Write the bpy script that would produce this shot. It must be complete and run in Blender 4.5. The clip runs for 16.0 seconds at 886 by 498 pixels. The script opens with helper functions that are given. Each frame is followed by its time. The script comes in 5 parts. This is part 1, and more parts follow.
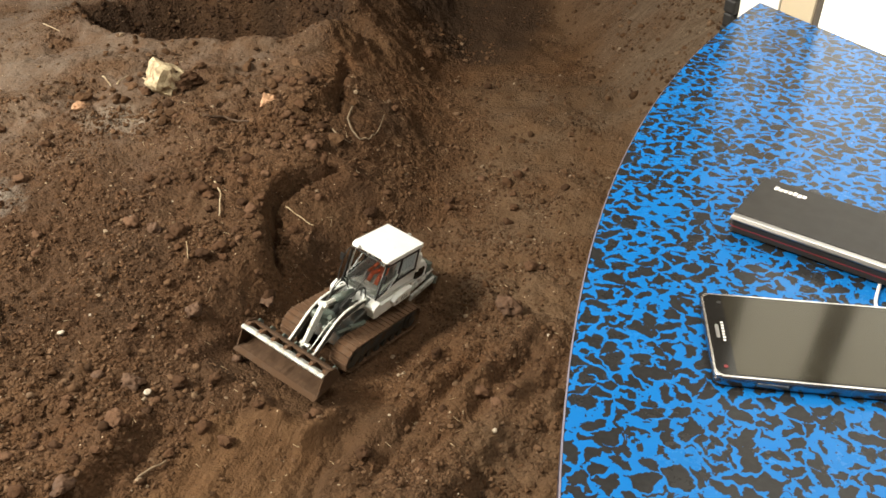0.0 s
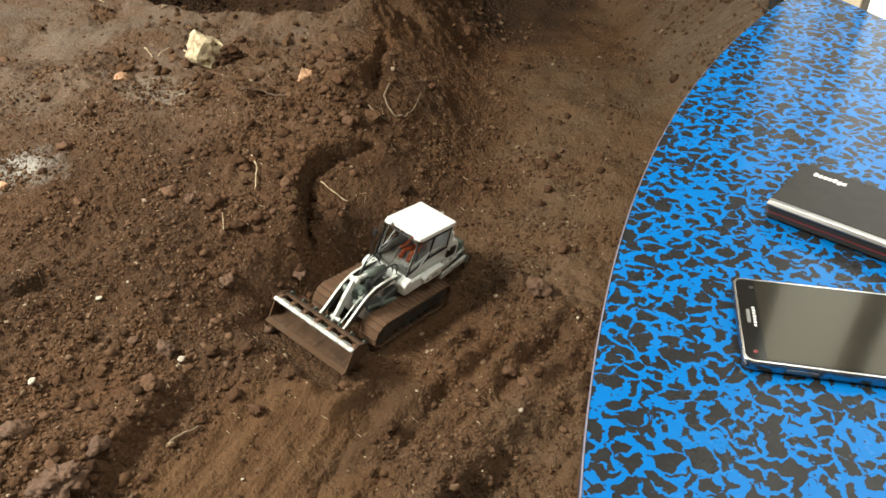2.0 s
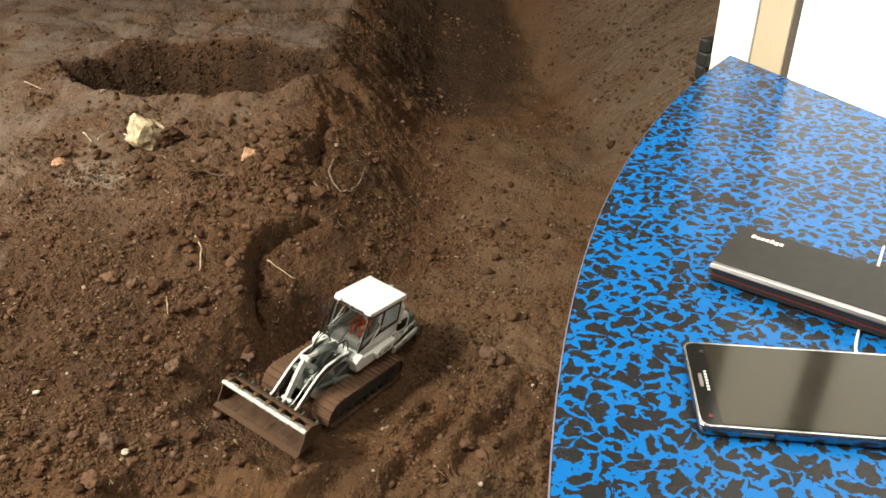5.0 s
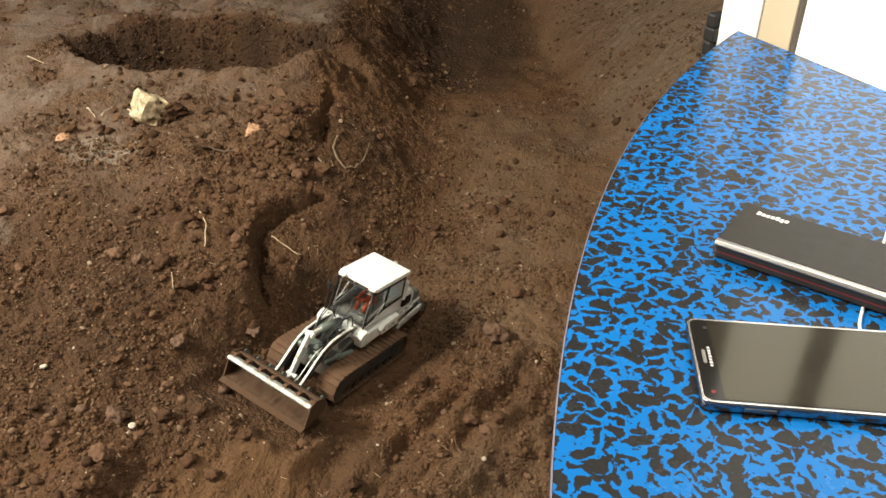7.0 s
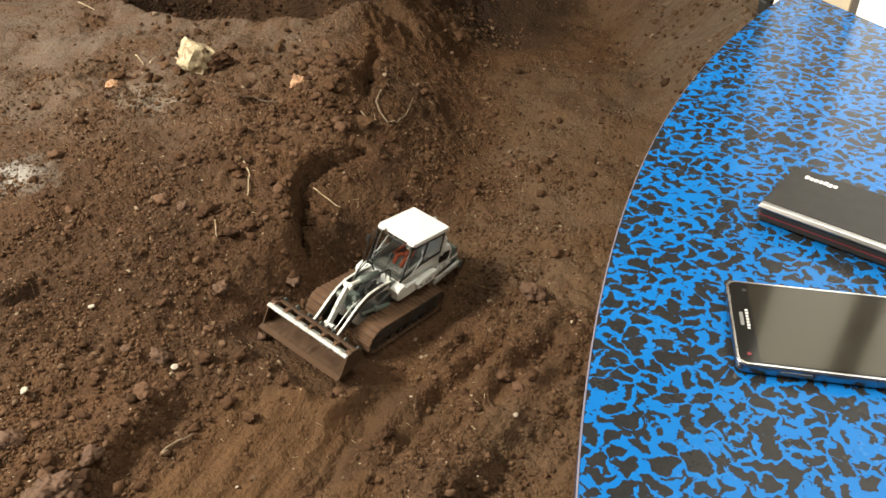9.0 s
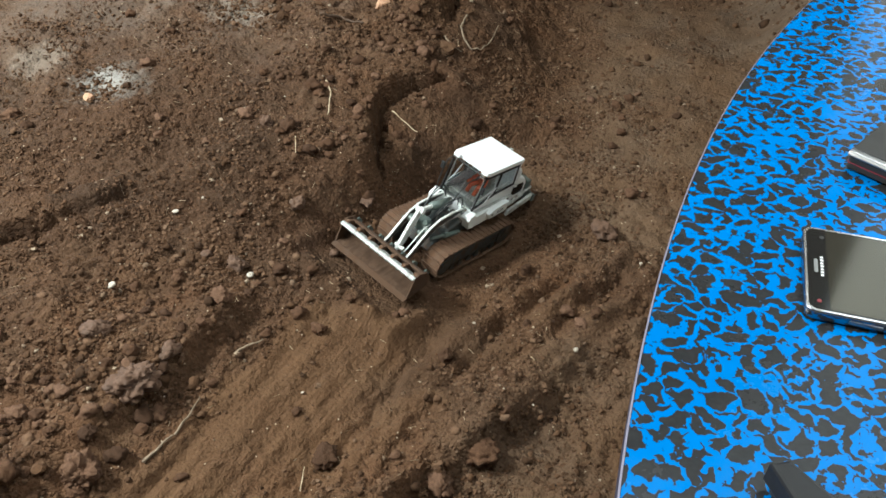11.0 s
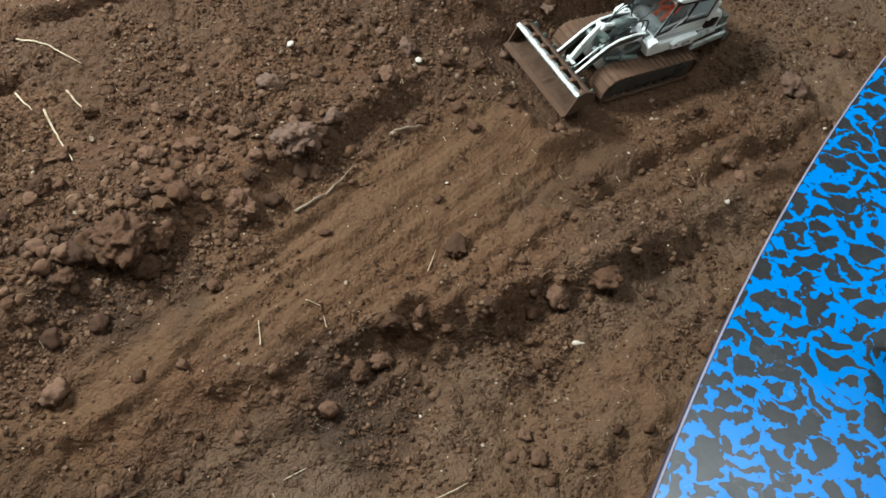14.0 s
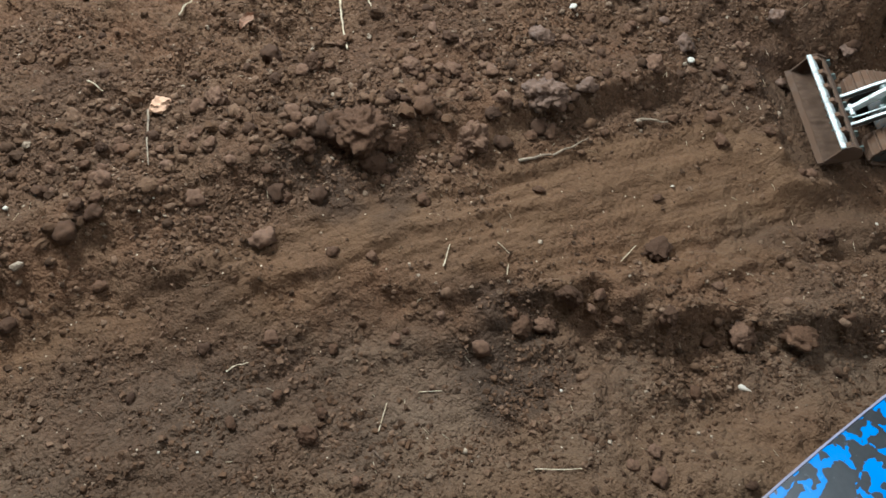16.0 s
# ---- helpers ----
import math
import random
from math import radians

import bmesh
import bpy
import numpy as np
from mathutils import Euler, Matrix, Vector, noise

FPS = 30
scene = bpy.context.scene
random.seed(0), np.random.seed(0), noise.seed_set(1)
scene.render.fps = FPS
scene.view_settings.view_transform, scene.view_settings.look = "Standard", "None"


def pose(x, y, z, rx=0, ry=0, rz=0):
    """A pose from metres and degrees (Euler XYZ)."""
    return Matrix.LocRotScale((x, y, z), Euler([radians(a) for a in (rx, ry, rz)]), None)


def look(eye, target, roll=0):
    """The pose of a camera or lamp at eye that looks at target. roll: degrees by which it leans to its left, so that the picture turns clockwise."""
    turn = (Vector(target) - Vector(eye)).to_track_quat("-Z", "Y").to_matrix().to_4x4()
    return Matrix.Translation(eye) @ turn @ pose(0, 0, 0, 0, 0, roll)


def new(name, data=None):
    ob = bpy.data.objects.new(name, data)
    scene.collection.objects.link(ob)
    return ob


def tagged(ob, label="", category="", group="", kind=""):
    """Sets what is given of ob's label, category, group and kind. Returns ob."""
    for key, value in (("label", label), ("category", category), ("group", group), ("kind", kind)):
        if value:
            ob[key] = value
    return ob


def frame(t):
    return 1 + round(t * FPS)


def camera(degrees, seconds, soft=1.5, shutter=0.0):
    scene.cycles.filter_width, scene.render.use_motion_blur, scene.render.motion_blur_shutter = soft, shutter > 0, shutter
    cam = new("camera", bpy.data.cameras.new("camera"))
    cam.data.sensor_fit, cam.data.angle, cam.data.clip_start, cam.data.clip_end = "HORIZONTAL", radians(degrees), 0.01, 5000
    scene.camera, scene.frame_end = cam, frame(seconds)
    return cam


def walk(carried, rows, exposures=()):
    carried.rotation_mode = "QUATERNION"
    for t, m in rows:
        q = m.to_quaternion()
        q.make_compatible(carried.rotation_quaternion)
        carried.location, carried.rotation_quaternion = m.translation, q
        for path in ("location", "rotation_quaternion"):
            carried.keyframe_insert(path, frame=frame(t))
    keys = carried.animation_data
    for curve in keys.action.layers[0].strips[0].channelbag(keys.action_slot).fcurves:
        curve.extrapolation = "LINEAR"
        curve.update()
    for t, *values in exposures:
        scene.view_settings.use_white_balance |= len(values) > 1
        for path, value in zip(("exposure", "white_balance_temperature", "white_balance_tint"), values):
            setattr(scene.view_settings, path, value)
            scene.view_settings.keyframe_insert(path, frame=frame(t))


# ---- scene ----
cam = camera(59.43, 16.0, soft=1.6)
PATH = [
    (0, (0.0025, 0.0012, 0.9006), (0.0021, 0.8153, 0.3199), -1.22),
    (0.5, (0.0027, -0.0002, 0.9004), (-0.0065, 0.8086, 0.3124), -1.26),
    (1, (0.0028, -0.0016, 0.9000), (-0.0196, 0.7994, 0.3018), -1.25),
    (1.5, (0.0029, -0.0029, 0.9001), (-0.0335, 0.7917, 0.2940), -1.29),
    (2, (0.0032, -0.0030, 0.8996), (-0.0389, 0.7957, 0.2993), -1.18),
    (2.5, (0.0029, -0.0030, 0.9009), (-0.0334, 0.8100, 0.3198), -1.12),
    (3, (0.0030, -0.0011, 0.9009), (-0.0175, 0.8270, 0.3406), -1.06),
    (3.5, (0.0029, 0.0011, 0.9015), (0.0041, 0.8400, 0.3572), -1.05),
    (4, (0.0029, 0.0021, 0.9027), (0.0262, 0.8517, 0.3758), -1.13),
    (6.5, (0.0028, 0.0022, 0.9024), (0.0270, 0.8428, 0.3613), -1.20),
    (7, (0.0026, 0.0015, 0.9023), (0.0204, 0.8346, 0.3495), -1.24),
    (7.5, (0.0029, -0.0001, 0.9012), (0.0062, 0.8213, 0.3310), -1.29),
    (8, (0.0031, -0.0003, 0.9009), (-0.0098, 0.8089, 0.3136), -1.32),
    (8.5, (0.0031, -0.0016, 0.9007), (-0.0197, 0.8038, 0.3085), -1.32),
    (8.7, (0.0028, -0.0020, 0.8999), (-0.0230, 0.8027, 0.3068), -1.29),
    (10.8, (0.0028, -0.0149, 0.9006), (-0.1110, 0.7383, 0.2527), -1.29),
    (11, (0.0028, -0.0152, 0.8998), (-0.1172, 0.7259, 0.2393), -1.23),
    (11.5, (0.0027, -0.0150, 0.8982), (-0.1264, 0.6839, 0.1947), -1.35),
    (12, (0.0033, -0.0169, 0.8978), (-0.1354, 0.6560, 0.1713), -1.47),
    (12.5, (0.0048, -0.0219, 0.8985), (-0.1576, 0.6506, 0.1764), -1.54),
    (13, (0.0065, -0.0286, 0.8977), (-0.1938, 0.6313, 0.1734), -1.49),
    (13.5, (0.0085, -0.0314, 0.8919), (-0.2224, 0.5373, 0.1024), -1.52),
    (14, (0.0110, -0.0372, 0.8907), (-0.2459, 0.4887, 0.0799), -1.65),
    (14.5, (0.0151, -0.0446, 0.8912), (-0.2833, 0.4801, 0.0939), -1.58),
    (15, (0.0203, -0.0543, 0.8902), (-0.3229, 0.4428, 0.0933), -1.43),
    (15.5, (0.0278, -0.0646, 0.8858), (-0.3685, 0.3644, 0.0740), -0.98),
    (16, (0.0359, -0.0728, 0.8851), (-0.4102, 0.2914, 0.0676), -0.69),
]
walk(cam, [(t, look(eye, target, roll)) for t, eye, target, roll in PATH], [(0.0, 0.0, 6800, 8), (1.0, 0.0, 6700, 7), (2.3, 0.0, 6350, 4), (3.4, 0.0, 6350, 4), (4.2, 0.0, 6600, 6), (6.4, 0.0, 6750, 8), (8.6, 0.0, 6800, 8), (11.0, 0.0, 5500, 1), (13.5, 0.0, 5370, 1), (16.0, 0.0, 4960, 0)])

# ---- light ----
world = bpy.data.worlds.new("world")
scene.world = world
world.use_nodes = True
world.node_tree.nodes["Background"].inputs[0].default_value = (0.9, 0.95, 1.0, 1)
world.node_tree.nodes["Background"].inputs[1].default_value = 0.008


def area_lamp(name, m, wide, high, watts, colour):
    data = bpy.data.lights.new(name, "AREA")
    data.shape, data.size, data.size_y, data.energy, data.color = "RECTANGLE", wide, high, watts, colour
    ob = new(name, data)
    ob.matrix_world = m
    return ob


# unseen lamps, added: a key from the left, far-left daylight, an overhead fill
area_lamp("strip_light", look((-2.15, 0.50, 2.24), (-0.3, 0.75, 0.0)), 1.2, 0.24, 182.0, (1.0, 0.92, 0.79))
area_lamp("window_light", look((-3.05, 2.2, 1.75), (-0.5, 1.6, 0.0)), 2.6, 1.2, 41.0, (0.95, 0.98, 1.0))
area_lamp("tube_light", look((0.40, 0.80, 2.32), (0.40, 0.80, 0.0)), 1.2, 0.45, 35.0, (1.0, 0.94, 0.84))

# ---- materials ----
class Nodes:
    """A node material in short: n('Type', settings, inputs) adds a node."""

    def __init__(self, name):
        self.mat = bpy.data.materials.new(name)
        self.mat.use_nodes = True
        self.tree = self.mat.node_tree
        self.bsdf = self.tree.nodes["Principled BSDF"]

    def n(self, kind, links=None, **values):
        node = self.tree.nodes.new("ShaderNode" + kind)
        if "operation" in values:
            node.operation = values["operation"]
        if "data_type" in values:
            node.data_type = values["data_type"]
        if "blend_type" in values:
            node.blend_type = values["blend_type"]
        if "voronoi_dimensions" in values:
            node.voronoi_dimensions = values["voronoi_dimensions"]
        if "feature" in values:
            node.feature = values["feature"]
        if "attribute_name" in values:
            node.attribute_name = values["attribute_name"]
        for key, value in (links or {}).items():
            self.set(node.inputs[key], value)
        return node

    def set(self, socket, value):
        if isinstance(value, bpy.types.NodeSocket):
            self.tree.links.new(value, socket)
        else:
            socket.default_value = value

    def coord(self, scale=1.0):
        c = self.n("TexCoord").outputs["Object"]
        return c

    def noise(self, vec, scale, detail=3.0, rough=0.55, distortion=0.0):
        return self.n("TexNoise", {"Vector": vec, "Scale": scale, "Detail": detail, "Roughness": rough, "Distortion": distortion}).outputs["Fac"]

    def ramp(self, fac, *stops):
        node = self.n("ValToRGB", {"Fac": fac})
        e = node.color_ramp.elements
        while len(e) < len(stops):
            e.new(0.5)
        for el, (at, col) in zip(e, stops):
            el.position = at
            el.color = (*col, 1) if len(col) == 3 else col
        return node.outputs["Color"]

    def mix(self, fac, a, b, blend="MIX"):
        node = self.n("Mix", data_type="RGBA", blend_type=blend)
        for key, value in (("Factor", fac), ("A", a), ("B", b)):
            sock = [s for s in node.inputs if s.name == key and s.enabled][0]
            self.set(sock, (*value, 1) if isinstance(value, tuple) and len(value) == 3 else value)
        return [s for s in node.outputs if s.enabled][0]

    def math(self, op, a, b=0.0, clamp=False):
        node = self.n("Math", {0: a, 1: b}, operation=op)
        node.use_clamp = clamp
        return node.outputs[0]

    def bump(self, height, strength, distance):
        return self.n("Bump", {"Height": height, "Strength": strength, "Distance": distance}).outputs[0]

    def out(self, **values):
        for key, value in values.items():
            sock = self.bsdf.inputs[key.replace("_", " ")]
            self.set(sock, (*value, 1) if isinstance(value, tuple) and len(value) == 3 else value)
        return self.mat


def plain(name, colour, rough=0.5, metal=0.0, grain=0.12, scale=60.0, relief=0.0):
    k = Nodes(name)
    c = k.coord()
    dark = tuple(v * (1 - grain) for v in colour)
    light = tuple(min(1, v * (1 + grain)) for v in colour)
    col = k.mix(k.noise(c, scale, 4), dark, light)
    if relief:
        k.out(Normal=k.bump(k.noise(c, scale * 3, 3), 0.4, relief))
    r = k.math("ADD", k.math("MULTIPLY", k.noise(c, scale * 0.4, 3), min(0.2, rough)), max(rough - 0.1, rough * 0.5))
    return k.out(Base_Color=col, Roughness=r, Metallic=metal)


def granules(k, c):
    """Height of a crumbly surface, in two sizes of grain."""
    warp = k.n("VectorMath", {0: c, 1: k.n("VectorMath", {0: k.n("TexNoise", {"Vector": c, "Scale": 90.0, "Detail": 2.0}).outputs["Color"], "Scale": 0.006}, operation="SCALE").outputs[0]}, operation="ADD").outputs[0]
    big = k.n("TexVoronoi", {"Vector": warp, "Scale": 120.0}, feature="F1").outputs["Distance"]
    small = k.n("TexVoronoi", {"Vector": warp, "Scale": 300.0}, feature="F1").outputs["Distance"]
    lively = k.ramp(k.noise(c, 38, 4, 0.6), (0.36, (0.15, 0.15, 0.15)), (0.62, (1.25, 1.25, 1.25)))
    h = k.math("ADD", k.math("MULTIPLY", k.math("MULTIPLY", big, -0.85), lively), k.math("MULTIPLY", small, -0.35))
    h = k.math("ADD", h, k.math("MULTIPLY", k.noise(c, 60, 5, 0.66), 1.0))
    return k.math("ADD", h, k.math("MULTIPLY", k.noise(c, 380, 3, 0.6), 0.40))


def soil_material():
    k = Nodes("soil")
    c = k.coord()
    big, mid, grit = k.noise(c, 2.6, 4), k.noise(c, 16, 5), k.noise(c, 180, 5, 0.7)
    col = k.ramp(grit, (0.28, (0.028, 0.0138, 0.007)), (0.5, (0.098, 0.0515, 0.0255)), (0.75, (0.172, 0.098, 0.056)))
    col = k.mix(k.ramp(mid, (0.42, (0, 0, 0)), (0.62, (1, 1, 1))), col, k.mix(0.5, col, (0.118, 0.069, 0.037)))
    red = k.ramp(k.noise(c, 6.5, 5, 0.6), (0.47, (0, 0, 0)), (0.62, (0.45, 0.45, 0.45)))
    col = k.mix(red, col, k.mix(grit, (0.070, 0.031, 0.0135), (0.178, 0.088, 0.043)))
    col = k.mix(k.ramp(big, (0.48, (0, 0, 0)), (0.62, (0.7, 0.7, 0.7))), col, k.mix(0.55, col, (0.042, 0.026, 0.017)))
    # greyish dry crust of the old bank, its sheen coloured in; tan trodden strip
    pos = k.n("SeparateXYZ", {0: c})
    crust = k.n("Attribute", attribute_name="crust").outputs["Fac"]
    dust = k.ramp(k.noise(c, 24, 6, 0.65), (0.32, (0.35, 0.35, 0.35)), (0.62, (1, 1, 1)))
    col = k.mix(k.math("MULTIPLY", k.math("MULTIPLY", crust, dust), 0.72), col, k.mix(grit, (0.100, 0.080, 0.064), (0.225, 0.187, 0.155)))
    tan = k.n("Attribute", attribute_name="tan").outputs["Fac"]
    col = k.mix(k.math("MULTIPLY", tan, 0.75), col, k.mix(k.ramp(k.noise(c, 48, 6, 0.7), (0.3, (0, 0, 0)), (0.7, (1, 1, 1))), (0.089, 0.061, 0.039), (0.182, 0.132, 0.090)))
    # dry tan soil on the slope by the wall
    slope = k.n("MapRange", {0: k.math("ADD", pos.outputs[0], k.math("MULTIPLY", k.math("SUBTRACT", k.noise(c, 5, 4), 0.5), 0.5)), 1: 0.42, 2: 0.72}).outputs[0]
    rake = k.noise(k.n("Mapping", {"Vector": c, "Rotation": (0, 0, 0.35), "Scale": (14.0, 70.0, 30.0)}).outputs[0], 1.0, 5)
    col = k.mix(k.math("MULTIPLY", slope, 0.7), col, k.mix(k.ramp(rake, (0.35, (0, 0, 0)), (0.65, (1, 1, 1))), (0.118, 0.084, 0.057), (0.205, 0.154, 0.110)))
    # a dry greyish patch beside the lane
    d = k.n("VectorMath", {0: c, 1: (-0.265, 0.165, -0.066)}, operation="DISTANCE").outputs["Value"]
    dry = k.math("ADD", d, k.math("MULTIPLY", k.noise(c, 22, 5, 0.6), 0.16))
    col = k.mix(k.ramp(dry, (0.12, (0.38, 0.38, 0.38)), (0.20, (0, 0, 0))), col, (0.150, 0.098, 0.062))
    # pale patches of lime
    for place, reach, full, tone in (((-0.894, 1.289, 0.11), 0.090, 0.62, (0.38, 0.35, 0.31)), ((-0.902, 1.300, 0.11), 0.048, 0.85, (0.58, 0.56, 0.52)), ((-1.085, 1.365, 0.11), 0.085, 0.30, (0.40, 0.35, 0.29)), ((-0.760, 1.648, 0.118), 0.085, 0.42, (0.30, 0.26, 0.215)), ((-0.690, 1.640, 0.118), 0.060, 0.38, (0.30, 0.26, 0.215))):
        d = k.n("VectorMath", {0: c, 1: place}, operation="DISTANCE").outputs["Value"]
        lime = k.math("ADD", d, k.math("MULTIPLY", k.math("SUBTRACT", k.noise(c, 34, 5, 0.65), 0.5), 0.14))
        col = k.mix(k.ramp(lime, (reach * 0.45, (full, full, full)), (reach, (0, 0, 0))), col, tone)
    packed = k.n("Attribute", attribute_name="packed").outputs["Fac"]
    streak = k.noise(k.n("Mapping", {"Vector": k.n("Mapping", {"Vector": c, "Rotation": (0, 0, 0.354)}).outputs[0], "Scale": (62.0, 3.5, 10.0)}).outputs[0], 1.0, 5, 0.6)
    col = k.mix(k.math("MULTIPLY", packed, 0.6), col, k.mix(streak, (0.058, 0.031, 0.015), (0.145, 0.081, 0.039)))
    # damp soil, with shade of pit, bank edge and far trench painted in
    damp_shade = k.n("Attribute", attribute_name="damp_shade").outputs["Fac"]
    col = k.mix(k.math("MULTIPLY", damp_shade, 0.85), col, k.mix(grit, (0.020, 0.0124, 0.0082), (0.054, 0.033, 0.0205)))
    fleck = k.n("TexVoronoi", {"Vector": c, "Scale": 120.0}, feature="F1").outputs
    spot = k.math("MULTIPLY", k.math("LESS_THAN", fleck["Distance"], 0.16), k.math("GREATER_THAN", k.n("SeparateColor", {0: fleck["Color"]}).outputs[0], 0.94))
    col = k.mix(spot, col, (0.40, 0.31, 0.22))
    return k.out(Base_Color=col, Roughness=0.85, Normal=k.bump(k.math("ADD", k.math("MULTIPLY", granules(k, c), k.math("SUBTRACT", 1.0, k.math("MAXIMUM", k.math("MULTIPLY", packed, 0.55), k.math("MULTIPLY", crust, 0.6)))), k.math("MULTIPLY", streak, k.math("MULTIPLY", packed, 0.9))), 1.0, 0.0068), Specular_IOR_Level=0.15)


def clod_material(name="clod_soil", gain=1.0, single=False):
    k = Nodes(name)
    c = k.coord()
    rnd = k.n("ObjectInfo").outputs["Random"] if single else k.n("NewGeometry").outputs["Random Per Island"]
    if single:
        rnd = k.math("MULTIPLY", rnd, 0.86)
    per = k.ramp(rnd, (0.0, (0.046, 0.025, 0.0135)), (0.5, (0.095, 0.051, 0.0262)), (0.93, (0.155, 0.092, 0.055)), (0.99, (0.17, 0.115, 0.075)), (0.997, (0.36, 0.28, 0.2)))
    if gain != 1.0:
        per = k.mix(1.0, per, (gain, gain * 0.98, gain * 1.05), "MULTIPLY")
    grit = k.noise(c, 260, 4, 0.65)
    col = k.mix(k.ramp(grit, (0.3, (0, 0, 0)), (0.6, (1, 1, 1))), k.mix(0.5, per, (0.04, 0.025, 0.016)), per)
    return k.out(Base_Color=col, Roughness=0.9, Specular_IOR_Level=0.12, Normal=k.bump(granules(k, c), 0.8, 0.002))


def stone_material(name, colour, stain):
    k = Nodes(name)
    c = k.coord()
    col = k.mix(k.ramp(k.noise(c, 70, 5, 0.65), (0.42, (0, 0, 0)), (0.66, (1, 1, 1))), colour, stain)
    return k.out(Base_Color=col, Roughness=0.8, Normal=k.bump(k.noise(c, 160, 4), 0.6, 0.002))


def laminate_material():
    k = Nodes("blue_laminate")
    c = k.coord()
    warp = k.n("TexNoise", {"Vector": c, "Scale": 58.0, "Detail": 2.6, "Roughness": 0.6}).outputs["Color"]
    v = k.n("VectorMath", {0: c, 1: k.n("VectorMath", {0: k.n("VectorMath", {0: warp, 1: (0.5, 0.5, 0.5)}, operation="SUBTRACT").outputs[0], "Scale": 0.024}, operation="SCALE").outputs[0]}, operation="ADD").outputs[0]
    v = k.n("Mapping", {"Vector": v, "Rotation": (0, 0, 0.5), "Scale": (1.0, 1.08, 1.0)}).outputs[0]
    cell = k.n("TexVoronoi", {"Vector": v, "Scale": 79.0, "Randomness": 1.0}, feature="DISTANCE_TO_EDGE", voronoi_dimensions="2D").outputs["Distance"]
    edge = k.math("ADD", cell, k.math("MULTIPLY", k.math("SUBTRACT", k.noise(v, 79, 3, 0.6), 0.5), 1.15))
    fac = k.ramp(edge, (0.142, (0, 0, 0)), (0.157, (1, 1, 1)))
    dots = k.ramp(k.noise(c, 190, 2), (0.655, (0, 0, 0)), (0.675, (1, 1, 1)))
    fac = k.mix(1.0, fac, dots, "LIGHTEN")
    blue = k.mix(k.noise(c, 9, 3), (0.0035, 0.110, 0.365), (0.0052, 0.134, 0.425))
    dark = k.mix(k.noise(c, 300, 3), (0.012, 0.012, 0.013), (0.026, 0.026, 0.027))
    scuff = k.ramp(k.noise(c, 26, 6, 0.7), (0.4, (0.2, 0.2, 0.2)), (0.75, (0.36, 0.36, 0.36)))
    return k.out(Base_Color=k.mix(fac, blue, dark), Roughness=scuff, Specular_IOR_Level=0.20, Normal=k.bump(k.noise(c, 900, 2), 0.05, 0.0004))


def dusty(name, colour, rough=0.4, metal=0.0, dirt=0.5, scale=45.0, mud=(0.115, 0.062, 0.032)):
    """Paint with soil dust on it."""
    k = Nodes(name)
    c = k.coord()
    fac = k.noise(c, scale, 6, 0.68)
    fac = k.ramp(fac, (0.62 - 0.34 * dirt, (0, 0, 0)), (0.80 - 0.25 * dirt, (1, 1, 1)))
    fac = k.math("MULTIPLY", fac, min(1.0, 0.35 + dirt))
    wear = k.mix(k.noise(c, 25, 4), tuple(v * 0.86 for v in colour), colour)
    col = k.mix(fac, wear, mud)
    r = k.math("ADD", k.math("MULTIPLY", fac, 0.45), rough, True)
    return k.out(Base_Color=col, Roughness=r, Metallic=metal, Normal=k.bump(k.noise(c, 320, 4), 0.25, 0.0008))


def glass_material():
    k = Nodes("cab_glass")
    c = k.coord()
    film = k.math("MULTIPLY", k.noise(c, 60, 4), 0.06)
    return k.out(Base_Color=(0.95, 0.97, 0.97), Roughness=film, Transmission_Weight=1.0, IOR=1.05, Alpha=1.0)


def glow_wall_material():
    """White wall surface, its brightness added as a glow."""
    k = Nodes("glowing_wall_white")
    c = k.coord()
    glow = k.mix(k.noise(c, 3, 3), (1.0, 0.94, 0.82), (1.0, 0.97, 0.90))
    return k.out(Base_Color=(0.8, 0.8, 0.78), Roughness=0.4, Emission_Color=glow, Emission_Strength=0.95)


M_WALL_GLOW = glow_wall_material()
M_SOIL = soil_material()
M_CLOD = clod_material()
# darker clods for the pit: damp, and its shade put into the colour
M_DAMP_SHADE = clod_material("damp_shaded_clods", 0.50)
M_LUMP = clod_material("single_clod_soil", 1.02, True)
M_LAM = laminate_material()
M_EDGE = plain("edge_band", (0.17, 0.16, 0.21), 0.35, grain=0.1)
# outer side of the edge band, with its shade put into the colour
M_BAND_SHADE = plain("shaded_edge_band", (0.030, 0.032, 0.060), 0.4, grain=0.15)
M_WHITE = dusty("white_paint", (0.82, 0.85, 0.84), 0.35, dirt=0.12)
M_ARM = dusty("worn_white_paint", (0.80, 0.82, 0.79), 0.4, dirt=0.32, scale=70)
M_ROOF = dusty("roof_white", (0.90, 0.93, 0.95), 0.3, dirt=0.0)
M_GREY = dusty("grey_green_paint", (0.115, 0.145, 0.130), 0.4, dirt=0.28)
M_DARK = dusty("dark_hull", (0.035, 0.042, 0.04), 0.55, dirt=0.45)
M_TRACK = dusty("muddy_steel", (0.11, 0.066, 0.038), 0.6, dirt=0.95, scale=60, mud=(0.105, 0.055, 0.029))
M_BUCKET = dusty("worn_bucket", (0.080, 0.050, 0.032), 0.6, dirt=1.1, scale=40, mud=(0.078, 0.042, 0.022))
M_CAKE = dusty("caked_soil", (0.082, 0.046, 0.024), 0.8, dirt=0.9, scale=90, mud=(0.060, 0.033, 0.018))
M_LIP = dusty("galvanised_lip", (0.66, 0.69, 0.67), 0.35, 0.2, dirt=0.46, scale=80)
M_CHROME = plain("chrome", (0.7, 0.7, 0.7), 0.18, 1.0)
